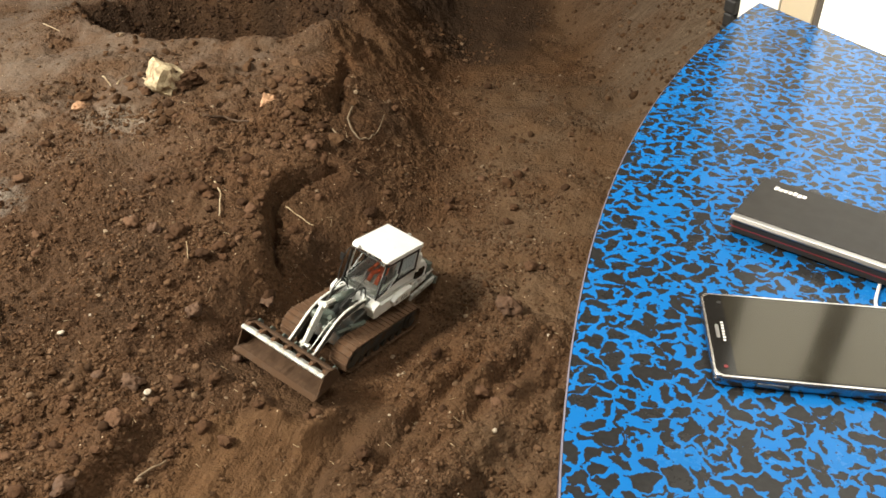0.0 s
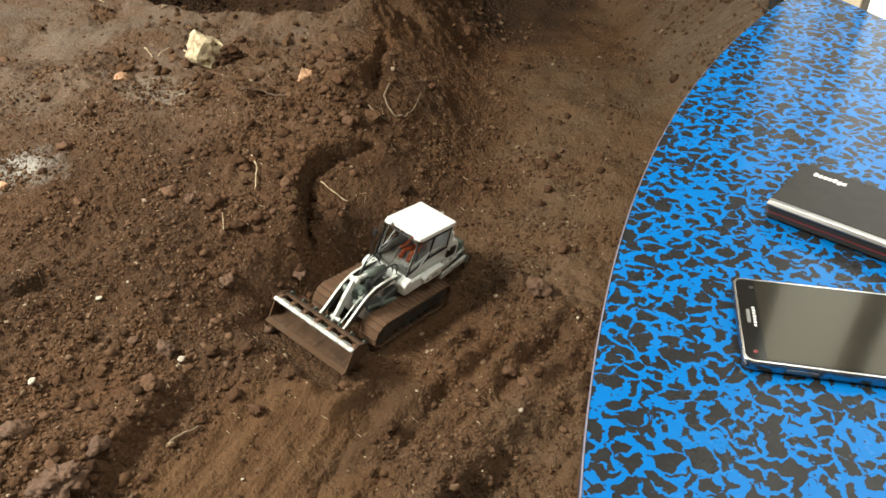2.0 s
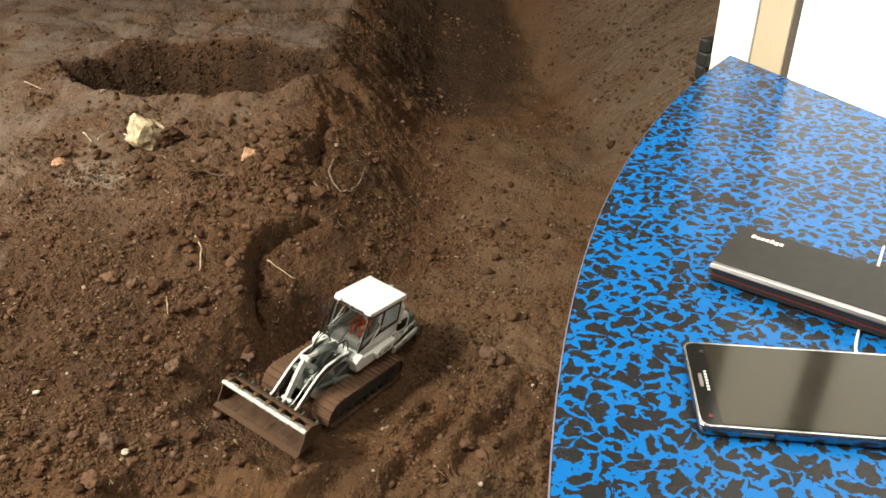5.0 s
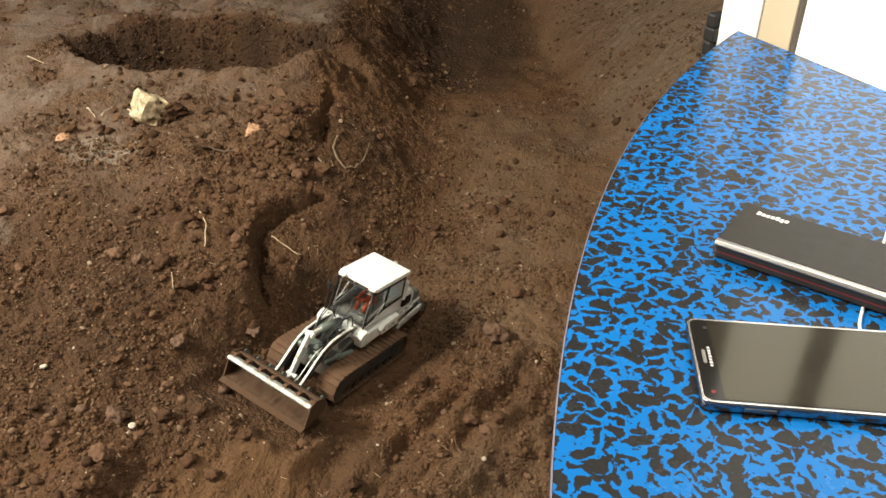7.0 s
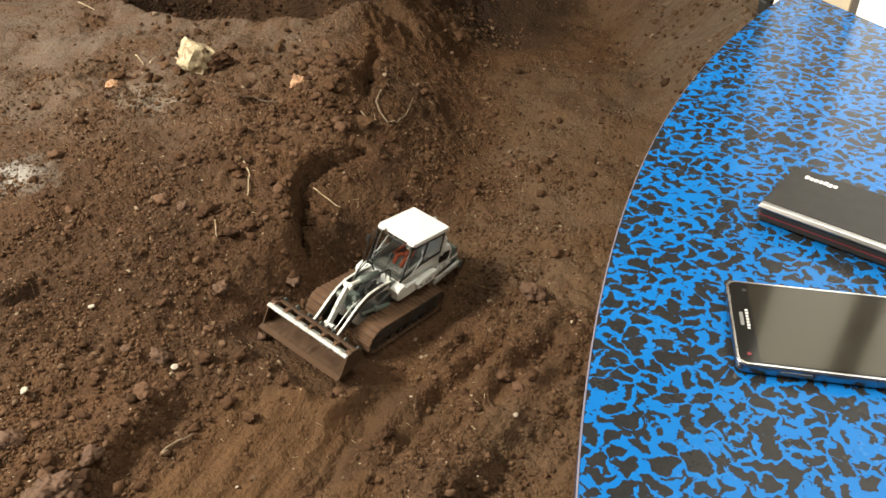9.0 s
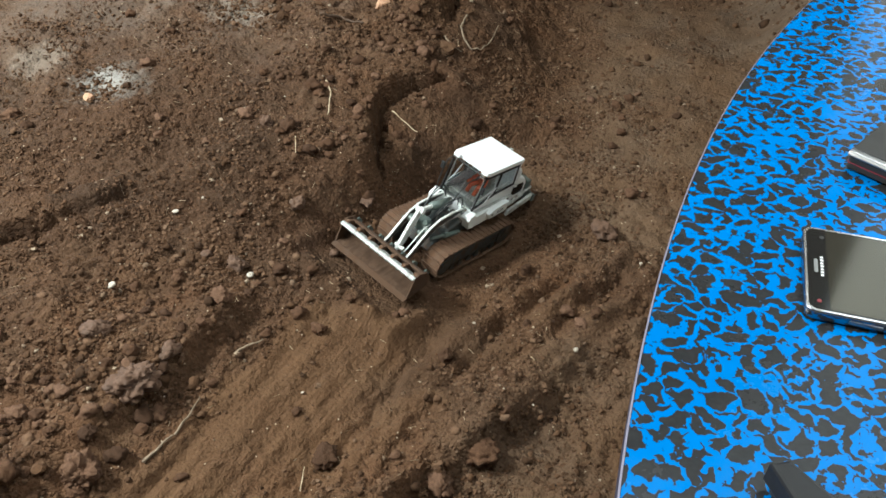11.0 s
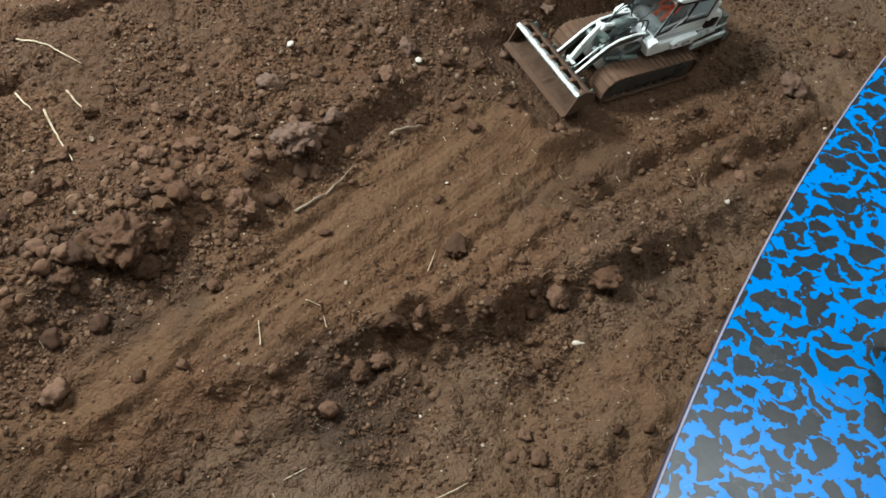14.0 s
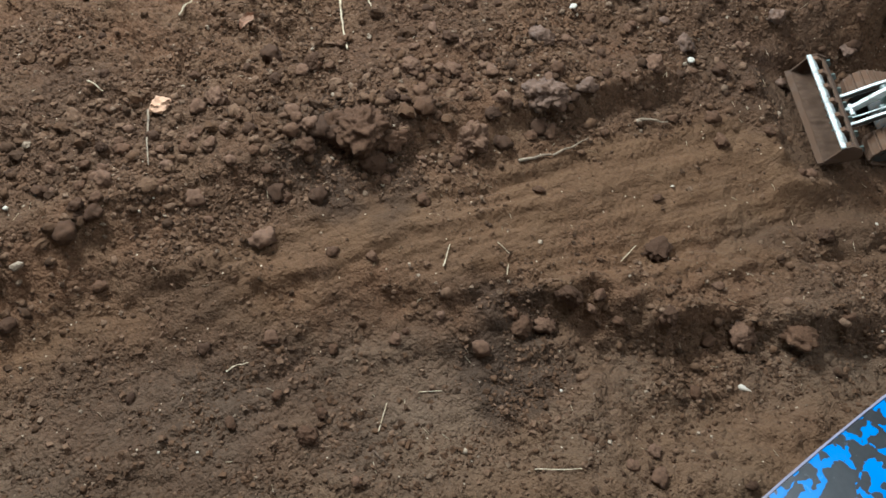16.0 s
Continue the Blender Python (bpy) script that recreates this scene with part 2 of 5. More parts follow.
M_RUBBER = plain("black_rubber", (0.011, 0.011, 0.011), 0.55, relief=0.0005)
M_GLASS = glass_material()
M_PANE = plain("dark_pane", (0.012, 0.013, 0.015), 0.08)
M_ORANGE = plain("orange_overall", (0.74, 0.19, 0.09), 0.6, scale=200)
M_SEAT = plain("cab_trim", (0.42, 0.43, 0.41), 0.6)
M_INK = plain("dark_print", (0.03, 0.035, 0.035), 0.5)
M_SCREEN = plain("phone_glass", (0.014, 0.013, 0.010), 0.10, grain=0.02)
M_SCREEN.node_tree.nodes["Principled BSDF"].inputs["Specular IOR Level"].default_value = 0.62
M_SCREEN.node_tree.nodes["Principled BSDF"].inputs["Specular Tint"].default_value = (1.0, 0.95, 0.76, 1)
M_BEZEL = plain("black_glass", (0.006, 0.006, 0.006), 0.10, grain=0.02)
M_BEZEL.node_tree.nodes["Principled BSDF"].inputs["Specular IOR Level"].default_value = 0.42
M_RIM = plain("dark_chrome", (0.33, 0.33, 0.35), 0.26, 1.0, 0.04)
M_SILVER = plain("silver_trim", (0.34, 0.34, 0.34), 0.34, 1.0, 0.04)
M_BLACK = plain("black_plastic", (0.009, 0.009, 0.010), 0.5, relief=0.0002, scale=300)
M_MATT = plain("matt_black", (0.022, 0.021, 0.020), 0.5, scale=200)
for _m in (M_BLACK, M_MATT):
    _m.node_tree.nodes["Principled BSDF"].inputs["Specular IOR Level"].default_value = 0.25
M_RED = plain("red_line", (0.15, 0.013, 0.018), 0.5)
M_PRINT = plain("white_print", (0.75, 0.75, 0.75), 0.5, grain=0.03)
M_STRAW = stone_material("straw", (0.50, 0.41, 0.28), (0.30, 0.21, 0.12))
M_TWIG = stone_material("dry_twig", (0.24, 0.18, 0.12), (0.12, 0.085, 0.055))
M_LEAF = stone_material("dry_leaf", (0.36, 0.20, 0.12), (0.24, 0.13, 0.075))
M_ROOT = stone_material("root", (0.10, 0.06, 0.035), (0.05, 0.03, 0.018))
M_DRY = stone_material("dry_reddish_clod", (0.108, 0.058, 0.033), (0.064, 0.034, 0.019))
M_YELLOW = stone_material("yellow_stone", (0.60, 0.51, 0.34), (0.22, 0.145, 0.085))
M_PINK = stone_material("pale_brick", (0.55, 0.33, 0.20), (0.30, 0.17, 0.10))
M_SHELL = stone_material("white_pebble", (0.46, 0.40, 0.32), (0.20, 0.15, 0.10))
M_SNAIL = stone_material("snail_shell", (0.56, 0.51, 0.43), (0.27, 0.21, 0.15))
M_WALL = plain("white_wall", (0.84, 0.84, 0.82), 0.6, grain=0.03, scale=8, relief=0.0004)
M_BEIGE = plain("beige_wood", (0.54, 0.46, 0.33), 0.5, grain=0.10, scale=14)
# tones of the unseen room shell, kept dull to limit bounced light
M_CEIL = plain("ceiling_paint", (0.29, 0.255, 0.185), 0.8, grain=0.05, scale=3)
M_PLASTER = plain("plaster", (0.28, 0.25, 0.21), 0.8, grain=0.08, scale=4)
M_CONCRETE = plain("concrete", (0.25, 0.24, 0.22), 0.8, grain=0.15, scale=9)
M_TIMBER = plain("beam_wood", (0.10, 0.08, 0.06), 0.6, grain=0.2, scale=20)


# ---- mesh tools ----
def part(name, bm, material, parent=None, label="", even=False):
    """Links a bmesh as one mesh object, under a thing or a part where given."""
    me = bpy.data.meshes.new(name)
    bm.to_mesh(me)
    bm.free()
    me.materials.append(material)
    if even:
        for p in me.polygons:
            p.use_smooth = True
    ob = new(name, me)
    if parent:
        ob.parent = parent
    if label:
        tagged(ob, label)
    return ob


def box(bm, lo, hi, bevel=0.0, seg=2):
    lo, hi = Vector(lo), Vector(hi)
    m = Matrix.Translation((lo + hi) / 2) @ Matrix.Diagonal((*(hi - lo), 1))
    made = bmesh.ops.create_cube(bm, size=1.0, matrix=m)["verts"]
    if bevel:
        edges = list({e for v in made for e in v.link_edges})
        bmesh.ops.bevel(bm, geom=edges, offset=bevel, segments=seg, affect="EDGES", profile=0.5)
    return bm


def boxed(lo, hi, bevel=0.0, seg=2):
    return box(bmesh.new(), lo, hi, bevel, seg)


def rod(bm, a, b, r, n=12, r2=None):
    a, b = Vector(a), Vector(b)
    m = Matrix.Translation((a + b) / 2) @ (b - a).to_track_quat("Z", "Y").to_matrix().to_4x4()
    bmesh.ops.create_cone(bm, cap_ends=True, segments=n, radius1=r, radius2=r if r2 is None else r2, depth=(b - a).length, matrix=m)
    return bm


def plate(profile, y0, y1, bevel=0.0, bm=None):
    """A prism: a profile of (x, z) pulled from y0 to y1."""
    bm = bm or bmesh.new()
    a = [bm.verts.new((x, y0, z)) for x, z in profile]
    b = [bm.verts.new((x, y1, z)) for x, z in profile]
    faces = [bm.faces.new(a), bm.faces.new(b[::-1])]
    for i in range(len(a)):
        j = (i + 1) % len(a)
        faces.append(bm.faces.new((a[j], a[i], b[i], b[j])))
    bmesh.ops.recalc_face_normals(bm, faces=faces)
    if bevel:
        bmesh.ops.bevel(bm, geom=list({e for f in faces for e in f.edges}), offset=bevel, segments=2, affect="EDGES", profile=0.5)
    return bm


def slab(outline, z0, z1, bevel=0.0, seg=2):
    """A prism over an outline of (x, y)."""
    bm = bmesh.new()
    a = [bm.verts.new((x, y, z0)) for x, y in outline]
    b = [bm.verts.new((x, y, z1)) for x, y in outline]
    faces = [bm.faces.new(a[::-1]), bm.faces.new(b)]
    for i in range(len(a)):
        j = (i + 1) % len(a)
        faces.append(bm.faces.new((a[i], a[j], b[j], b[i])))
    bmesh.ops.recalc_face_normals(bm, faces=faces)
    if bevel:
        rim = [e for f in faces[:2] for e in f.edges]
        bmesh.ops.bevel(bm, geom=rim, offset=bevel, segments=seg, affect="EDGES", profile=0.5)
    return bm


def rounded(wide, deep, r, n=6, x0=0.0, y0=0.0):
    """Outline of a rectangle with round corners, about (x0, y0)."""
    pts = []
    for cx, cy, start in ((wide / 2 - r, deep / 2 - r, 0), (-wide / 2 + r, deep / 2 - r, 90), (-wide / 2 + r, -deep / 2 + r, 180), (wide / 2 - r, -deep / 2 + r, 270)):
        for i in range(n + 1):
            a = radians(start + 90 * i / n)
            pts.append((x0 + cx + r * math.cos(a), y0 + cy + r * math.sin(a)))
    return pts


def tube(name, points, r, material, parent=None, taper=1.0, label=""):
    """A bent round rod as a mesh, through the points."""
    bm = bmesh.new()
    pts = [Vector(p) for p in points]
    fine = []
    for i in range(len(pts) - 1):
        p0, p1, p2, p3 = pts[max(i - 1, 0)], pts[i], pts[i + 1], pts[min(i + 2, len(pts) - 1)]
        for j in range(5):
            t = j / 5
            fine.append(0.5 * ((2 * p1) + (p2 - p0) * t + (2 * p0 - 5 * p1 + 4 * p2 - p3) * t * t + (3 * p1 - p0 - 3 * p2 + p3) * t ** 3))
    fine.append(pts[-1])
    rings = []
    for i, p in enumerate(fine):
        ahead = (fine[min(i + 1, len(fine) - 1)] - fine[max(i - 1, 0)]).normalized()
        q = ahead.to_track_quat("Z", "Y")
        rad = r * (1 + (taper - 1) * i / (len(fine) - 1))
        rings.append([bm.verts.new(p + q @ Vector((rad * math.cos(a), rad * math.sin(a), 0))) for a in (2 * math.pi * k / 7 for k in range(7))])
    for a, b in zip(rings, rings[1:]):
        for k in range(7):
            bm.faces.new((a[k], a[(k + 1) % 7], b[(k + 1) % 7], b[k]))
    bm.faces.new(rings[0][::-1])
    bm.faces.new(rings[-1])
    return part(name, bm, material, parent, label, True)


# ---- lie of the land ----
_rs = np.random.RandomState(11)
_PERM = np.concatenate([_rs.permutation(512)] * 2)
_ANG = _rs.rand(512) * 2 * np.pi
_GX, _GY = np.cos(_ANG), np.sin(_ANG)


def perlin(x, y):
    """Gradient noise over arrays, about -0.7 to 0.7."""
    xi, yi = np.floor(x).astype(int), np.floor(y).astype(int)
    fx, fy = x - xi, y - yi
    u, v = fx * fx * fx * (fx * (fx * 6 - 15) + 10), fy * fy * fy * (fy * (fy * 6 - 15) + 10)

    def corner(i, j):
        k = _PERM[_PERM[(xi + i) & 511] + ((yi + j) & 511)] & 511
        return _GX[k] * (fx - i) + _GY[k] * (fy - j)

    a, b, c, d = corner(0, 0), corner(1, 0), corner(0, 1), corner(1, 1)
    return (a + u * (b - a)) * (1 - v) + (c + u * (d - c)) * v


def smooth(a, b, x):
    k = np.clip((x - a) / (b - a), 0, 1)
    return k * k * (3 - 2 * k)


def bump(x, centre, width):
    return np.exp(-((x - centre) / width) ** 2)


# The edge between the loose bank and the dug-out strip, as x over y.
EDGE_Y = [-0.9, 0.0, 0.3, 0.5, 0.7, 0.9, 1.02, 1.16, 1.25, 1.38, 1.46, 1.51, 1.60, 1.73, 2.05, 2.3, 3.0, 4.6]
EDGE_X = [-0.95, -0.74, -0.65, -0.56, -0.49, -0.41, -0.35, -0.30, -0.35, -0.36, -0.32, -0.25, -0.30, -0.27, -0.26, -0.24, -0.2, 0.0]
LOADER = (-0.1790, 1.1270, -0.0945, -9.6, -13.5, -122.0)


def pit_radius(x, y):
    """1 on the rim of the dug pit, less inside."""
    px, py = np.abs(x + 0.66) / 0.44, np.abs(y - 2.335 + 0.10 * (x + 0.66)) / 0.25
    return (px ** 2.3 + py ** 2.3) ** (1 / 2.3) + 0.16 * perlin(x * 7, y * 7) + 0.05 * perlin(x * 23, y * 23)


def land(x, y, fine=True):
    """Height of the soil over arrays of x and y."""
    wob = 0.02 * perlin(x * 9 + 3, y * 9) + 0.014 * perlin(x * 31, y * 31 + 5) + (0.006 + 0.006 * smooth(1.1, 1.25, y)) * perlin(x * 75, y * 75)
    wob = wob + (0.05 * perlin(x * 4.5 + 1, y * 4.5) + 0.02 * perlin(x * 13, y * 13 + 8)) * smooth(1.95, 2.25, y)
    s = x - np.interp(y, EDGE_Y, EDGE_X) + wob
    # bank
    bank = 0.045 + 0.045 * smooth(0.6, 1.6, y) + 0.05 * np.clip(-s, 0, 0.7) + 0.022 * perlin(x * 3.1, y * 3.1) + 0.020 * perlin(x * 8, y * 8 + 2)
    bank -= 0.014 * bump(perlin(x * 6 + 3, y * 8) + 0.15 * perlin(x * 25, y * 25), 0.0, 0.045) * np.clip(2.5 * perlin(x * 2.7 + 8, y * 2.7), 0, 1)
    bank += 0.010 * bump(s, -0.05, 0.05) * smooth(1.05, 0.75, y) + 0.02 * bump(s, -0.06, 0.07) * smooth(1.5, 1.7, y)
    pit = pit_radius(x, y)
    bank -= 0.23 * smooth(1.0, 0.70, pit)
    bank += smooth(1.0, 0.9, pit) * (0.02 * perlin(x * 17, y * 17) + 0.016 * np.abs(perlin(x * 34, y * 34)))
    bank += 0.02 * bump(pit, 1.10, 0.12) + 0.010 * bump(pit, 1.02, 0.03) * np.clip(0.4 + 2.0 * perlin(x * 12, y * 12), 0, 1)
    bank -= 0.015 * bump(s, 0.0, 0.09) * smooth(1.0, 1.15, y) * smooth(1.75, 1.6, y)
    # shallow ledges where crusts have broken away
    rise = y - 1.95 - 0.45 * (x + 0.45) + 0.05 * perlin(x * 9, y * 9 + 7)
    bank += 0.016 * smooth(-0.006, 0.006, rise) * smooth(-0.75, -0.6, x)
    rise = y - 1.62 - 0.12 * (x + 0.6) + 0.06 * perlin(x * 7 + 5, y * 7)
    bank += 0.012 * smooth(-0.006, 0.006, rise) * smooth(0.05, 0.15, np.abs(perlin(x * 2.3, y * 2.3)))
    bank -= 0.020 * smooth(0.28, 0.40, perlin(x * 4.5 + 9, y * 9 + 3)) * smooth(1.9, 2.2, y)
    bank += 0.5 * np.clip(y - 3.3, 0, 1.3) * smooth(3.2, 3.8, y)
    bank -= 0.058 * smooth(-0.34, 0.05, s) * smooth(0.68, 0.9, y) * smooth(1.22, 1.05, y)
    # furrow across the bank
    ledge = (y - 0.883 - 0.945 * (x + 0.835)) * 0.727 + 0.022 * perlin(x * 13, 3 + y * 13) + 0.006 * perlin(x * 45, y * 45)
    ends = smooth(-0.70, -0.75, x) * smooth(-1.15, -1.02, x) * np.clip(0.75 + 1.2 * perlin(x * 9 + 2, y * 9), 0.2, 1.2)
    bank += 0.8 * ends * (0.018 * smooth(-0.004, 0.012, ledge) * smooth(0.16, 0.03, ledge) - 0.030 * bump(ledge, -0.006, 0.010))
    ledge = (y - 0.478 - 0.75 * (x + 1.045)) * 0.8 + 0.018 * perlin(x * 15 + 6, y * 15) + 0.006 * perlin(x * 45, y * 45)
    ends = smooth(-0.975, -1.01, x) * smooth(-1.30, -1.2, x)
    bank += ends * (0.018 * smooth(-0.004, 0.012, ledge) * smooth(0.15, 0.03, ledge) - 0.034 * bump(ledge, -0.008, 0.012))
    # dug-out strip: a lane pressed by the tracks, and a lower floor beyond a small step
    lane = np.interp(y, [-0.9, 0.0, 0.27, 0.77, 1.2, 1.5, 2.0, 2.8, 3.4, 4.6], [0.06, 0.015, 0.0, -0.058, -0.088, -0.075, -0.05, -0.13, 0.02, 0.75])
    lane = lane - 0.22 * np.clip(s - 0.18, -0.18, 0.07) * smooth(0.25, 0.6, y)
    lane += np.interp(y, [-0.9, 0.6, 0.95, 1.1, 1.3, 1.7, 1.85, 2.05, 2.25, 3.0], [0.01, 0.02, 0.03, 0.045, 0.066, 0.116, 0.126, 0.112, 0.06, 0.0]) * smooth(0.34, 0.0, s)
    deep = np.interp(y, [-0.9, 0.0, 0.37, 0.75, 1.2, 1.5, 2.0, 2.8, 3.4, 4.6], [0.0, -0.05, -0.085, -0.11, -0.112, -0.085, -0.055, -0.13, 0.02, 0.75])
    cut = s - 0.52 * (y - 0.38) + 0.03 * perlin(x * 9 + 5, y * 9) + 0.012 * perlin(x * 28, y * 28)
    soft_end = 0.16 * smooth(0.52, 0.22, y)
    step = smooth(0.285 - soft_end, 0.345 + soft_end, cut)
    strip = lane * (1 - step) + deep * step + 0.008 * perlin(x * 5, y * 5 + 9)
    strip += 0.008 * bump(cut, 0.27, 0.03) * smooth(1.1, 0.8, y)
    near = smooth(1.5, 1.15, y)
    rut = s + 0.02 * perlin(y * 4, x * 4) + 0.005 * perlin(x * 30, y * 30)
    tracks = 0.0060 * perlin(rut * 62, y * 3.5 + 2) + 0.0045 * perlin(rut * 30 + 9, y * 2.5) + 0.0016 * np.sin(rut * 175 + 1.5 * perlin(y * 6, x * 6))
    tracks += 0.007 * bump(rut, 0.30, 0.014) - 0.008 * bump(rut, 0.268, 0.013) + 0.006 * bump(rut, 0.38, 0.016) - 0.007 * bump(rut, 0.345, 0.014) + 0.005 * bump(rut, 0.14, 0.013) - 0.006 * bump(rut, 0.10, 0.014)
    strip += near * smooth(0.03, 0.08, s) * (1 - 0.6 * step) * (1 - 0.35 * scraped_soil(x, y)) * tracks
    # humps pushed up beside the lane
    humps = smooth(0.20, 0.36, s) * smooth(1.5, 1.2, y) * smooth(0.1, 0.35, y)
    strip += humps * (0.030 * perlin(x * 9 + 2, y * 9 + 8) + 0.020 * np.abs(perlin(x * 19, y * 19)))
    # berms thrown up beside the tracks, running with them
    across, along = 0.803 * x - 0.596 * y + 0.010 * perlin(x * 11, y * 11), 0.596 * x + 0.803 * y
    for at, a0, a1, high in ((-0.597, 0.62, 0.90, 0.017), (-0.532, 0.70, 0.98, 0.017), (-0.462, 0.72, 0.96, 0.013)):
        strip += high * (bump(across, at, 0.017) - 0.5 * bump(across, at + 0.034, 0.016)) * smooth(a0 - 0.05, a0 + 0.06, along) * smooth(a1 + 0.06, a1 - 0.05, along)
    far_lie = smooth(1.3, 1.6, y)
    strip += far_lie * (0.016 * perlin(x * 6 + 4, y * 6) + 0.012 * perlin(x * 14, y * 14 + 6))
    # heap by the wall
    foot = np.interp(y, [0.9, 1.3, 1.7, 2.25, 3.2, 4.6], [0.72, 0.60, 0.50, 0.50, 0.42, 0.2]) + 0.02 * perlin(x * 6, y * 6)
    strip += 0.78 * np.clip(x - foot, 0, 1.6) * smooth(0.0, 0.12, x - foot)
    steep = smooth(1.17, 1.24, y) * smooth(1.60, 1.53, y) + 0.8 * smooth(1.70, 1.77, y) * smooth(2.05, 1.96, y)
    width = (0.018 + 0.020 * smooth(0.62, 0.42, y) + 0.014 * smooth(0.9, 1.05, y) + 0.04 * smooth(1.2, 1.5, y)) * (1 - steep) + 0.012 * steep
    lean = 0.15 * smooth(2.05, 2.3, y)
    k = np.clip((s - 0.75 * lean) / (width + lean) * 0.5 + 0.5, 0, 1)
    k = k * k * (3 - 2 * k)
    z = bank * (1 - k) + strip * k
    # hollow at the foot of the scarp
    ragged = s + 0.012 * perlin(x * 37, y * 37 + 2) + 0.007 * perlin(x * 80 + 3, y * 80)
    gap = np.clip(0.010 + 0.012 * perlin(y * 9 + 3, x * 9), 0.0075, 0.017)
    z -= steep * (0.068 * bump(ragged, 0.010, gap) * np.clip(0.95 + 1.2 * perlin(y * 15, x * 15), 0.5, 1.4) + 0.006 * bump(s, 0.03, 0.03))
    z -= 0.010 * bump(ragged, 0.024, 0.014) * smooth(0.48, 0.65, y) * smooth(1.12, 1.02, y) * np.clip(0.6 + 1.4 * perlin(x * 14, y * 14 + 6), 0, 1.3)
    z -= 0.05 * bump(np.hypot(x + 0.185, (y - 2.20) * 0.8) + 0.01 * perlin(x * 30, y * 30), 0.0, 0.026)
    if fine:
        rough = (1.15 - 0.5 * k * (1 - 0.5 * smooth(0.3, 0.7, s))) * (1 - 0.4 * k * smooth(1.15, 1.4, y))
        rough = rough * (1 - 0.5 * smooth(0.45, 0.6, x) * smooth(1.2, 1.6, y))
        rough = rough * (1 - 0.72 * packed_soil(x, y)) * (1 - 0.5 * crust_sheen(x, y)) * np.clip(0.85 + 0.9 * perlin(x * 5 + 40, y * 5), 0.45, 1.4)
        z = z + rough * (0.011 * perlin(x * 17, y * 17) + 0.009 * np.abs(perlin(x * 33 + 5, y * 33)) + 0.0075 * perlin(x * 55 + 7, y * 55) + 0.005 * np.abs(perlin(x * 95, y * 95 + 4)) + 0.0022 * perlin(x * 190, y * 190))
    # the loader's tracks have levelled the ground that it stands on
    m = pose(*LOADER)
    n = m.to_3x3() @ Vector((0, 0, 1))
    flat = LOADER[2] - (n.x * (x - LOADER[0]) + n.y * (y - LOADER[1])) / n.z
    f = m.to_3x3() @ Vector((1, 0, 0))
    ax = (x - LOADER[0]) * f.x + (y - LOADER[1]) * f.y
    ay = -(x - LOADER[0]) * f.y + (y - LOADER[1]) * f.x
    d = np.sqrt(np.clip(np.abs(ax - 0.04) - 0.19, 0, None) ** 2 + np.clip(np.abs(ay) - 0.09, 0, None) ** 2)
    w = smooth(0.10, 0.0, d)
    z = z * (1 - w) + (flat - 0.001) * w
    # soil pushed up before the bucket
    heap = bump(ax, 0.263, 0.020) * smooth(0.125, 0.085, np.abs(ay)) * (0.7 + 0.8 * perlin(x * 30, y * 30))
    heap += 0.6 * bump(np.abs(ay), 0.118, 0.014) * smooth(0.16, 0.20, ax) * smooth(0.30, 0.26, ax)
    return z + 0.028 * heap


def scraped_soil(x, y):
    """The swath that the bucket has just scraped clean, 0 to 1."""
    s = x - np.interp(y, EDGE_Y, EDGE_X) + 0.03 * perlin(x * 8, y * 8) + 0.012 * perlin(x * 30, y * 30)
    return smooth(0.055, 0.085, s) * smooth(0.28, 0.22, s) * smooth(0.42, 0.60, y) * smooth(0.90, 0.84, y + 0.02 * perlin(x * 20, y * 20))


def packed_soil(x, y):
    """How far the soil is scraped and pressed smooth, 0 to 1."""
    s = x - np.interp(y, EDGE_Y, EDGE_X)
    lane = 1.0 * smooth(0.05, 0.10, s) * smooth(0.34, 0.22, s - 0.25 * (y - 0.4)) * smooth(1.05, 0.85, y)
    side = 0.7 * smooth(0.44, 0.52, s - 0.2 * (y - 0.4)) * smooth(1.0, 0.6, y)
    far = 0.9 * smooth(0.26, 0.40, s + 0.10 * perlin(x * 4, y * 4)) * smooth(1.05, 1.3, y) * smooth(0.60, 0.5, x)
    patch = np.clip(0.75 + 1.2 * perlin(x * 8 + 31, y * 8 + 4) + 0.6 * perlin(x * 24, y * 24), 0, 1)
    return np.maximum(np.clip(lane + side + far, 0, 1) * patch, scraped_soil(x, y))


def crust_sheen(x, y):
    """Dry, dusty crust on the old bank, its pale sheen coloured in, 0 to 1."""
    s = x - np.interp(y, EDGE_Y, EDGE_X)
    lie = smooth(1.6, 2.8, y - 0.8 * x + 0.35 * perlin(x * 3, y * 3 + 6))
    return lie * smooth(-0.015, -0.07, s) * smooth(0.98, 1.06, pit_radius(x, y)) * np.clip(0.72 + 0.9 * perlin(x * 6, y * 6) + 0.5 * perlin(x * 17, y * 17), 0, 1)


def tan_strip(x, y):
    """Tan soil on the trodden floor of the strip, 0 to 1."""
    s = x - np.interp(y, EDGE_Y, EDGE_X)
    far = smooth(0.26, 0.42, s + 0.14 * perlin(x * 4 + 2, y * 4)) * smooth(1.02, 1.25, y) * smooth(2.5, 2.1, y)
    # towards the table, missing light is put into the soil colour
    near = 0.5 * smooth(0.28, 0.40, s - 0.3 * (y - 0.4) + 0.08 * perlin(x * 5, y * 5)) * smooth(1.15, 0.9, y)
    return np.clip(far + near, 0, 1) * np.clip(0.75 + 0.8 * perlin(x * 9, y * 9 + 3), 0.1, 1)


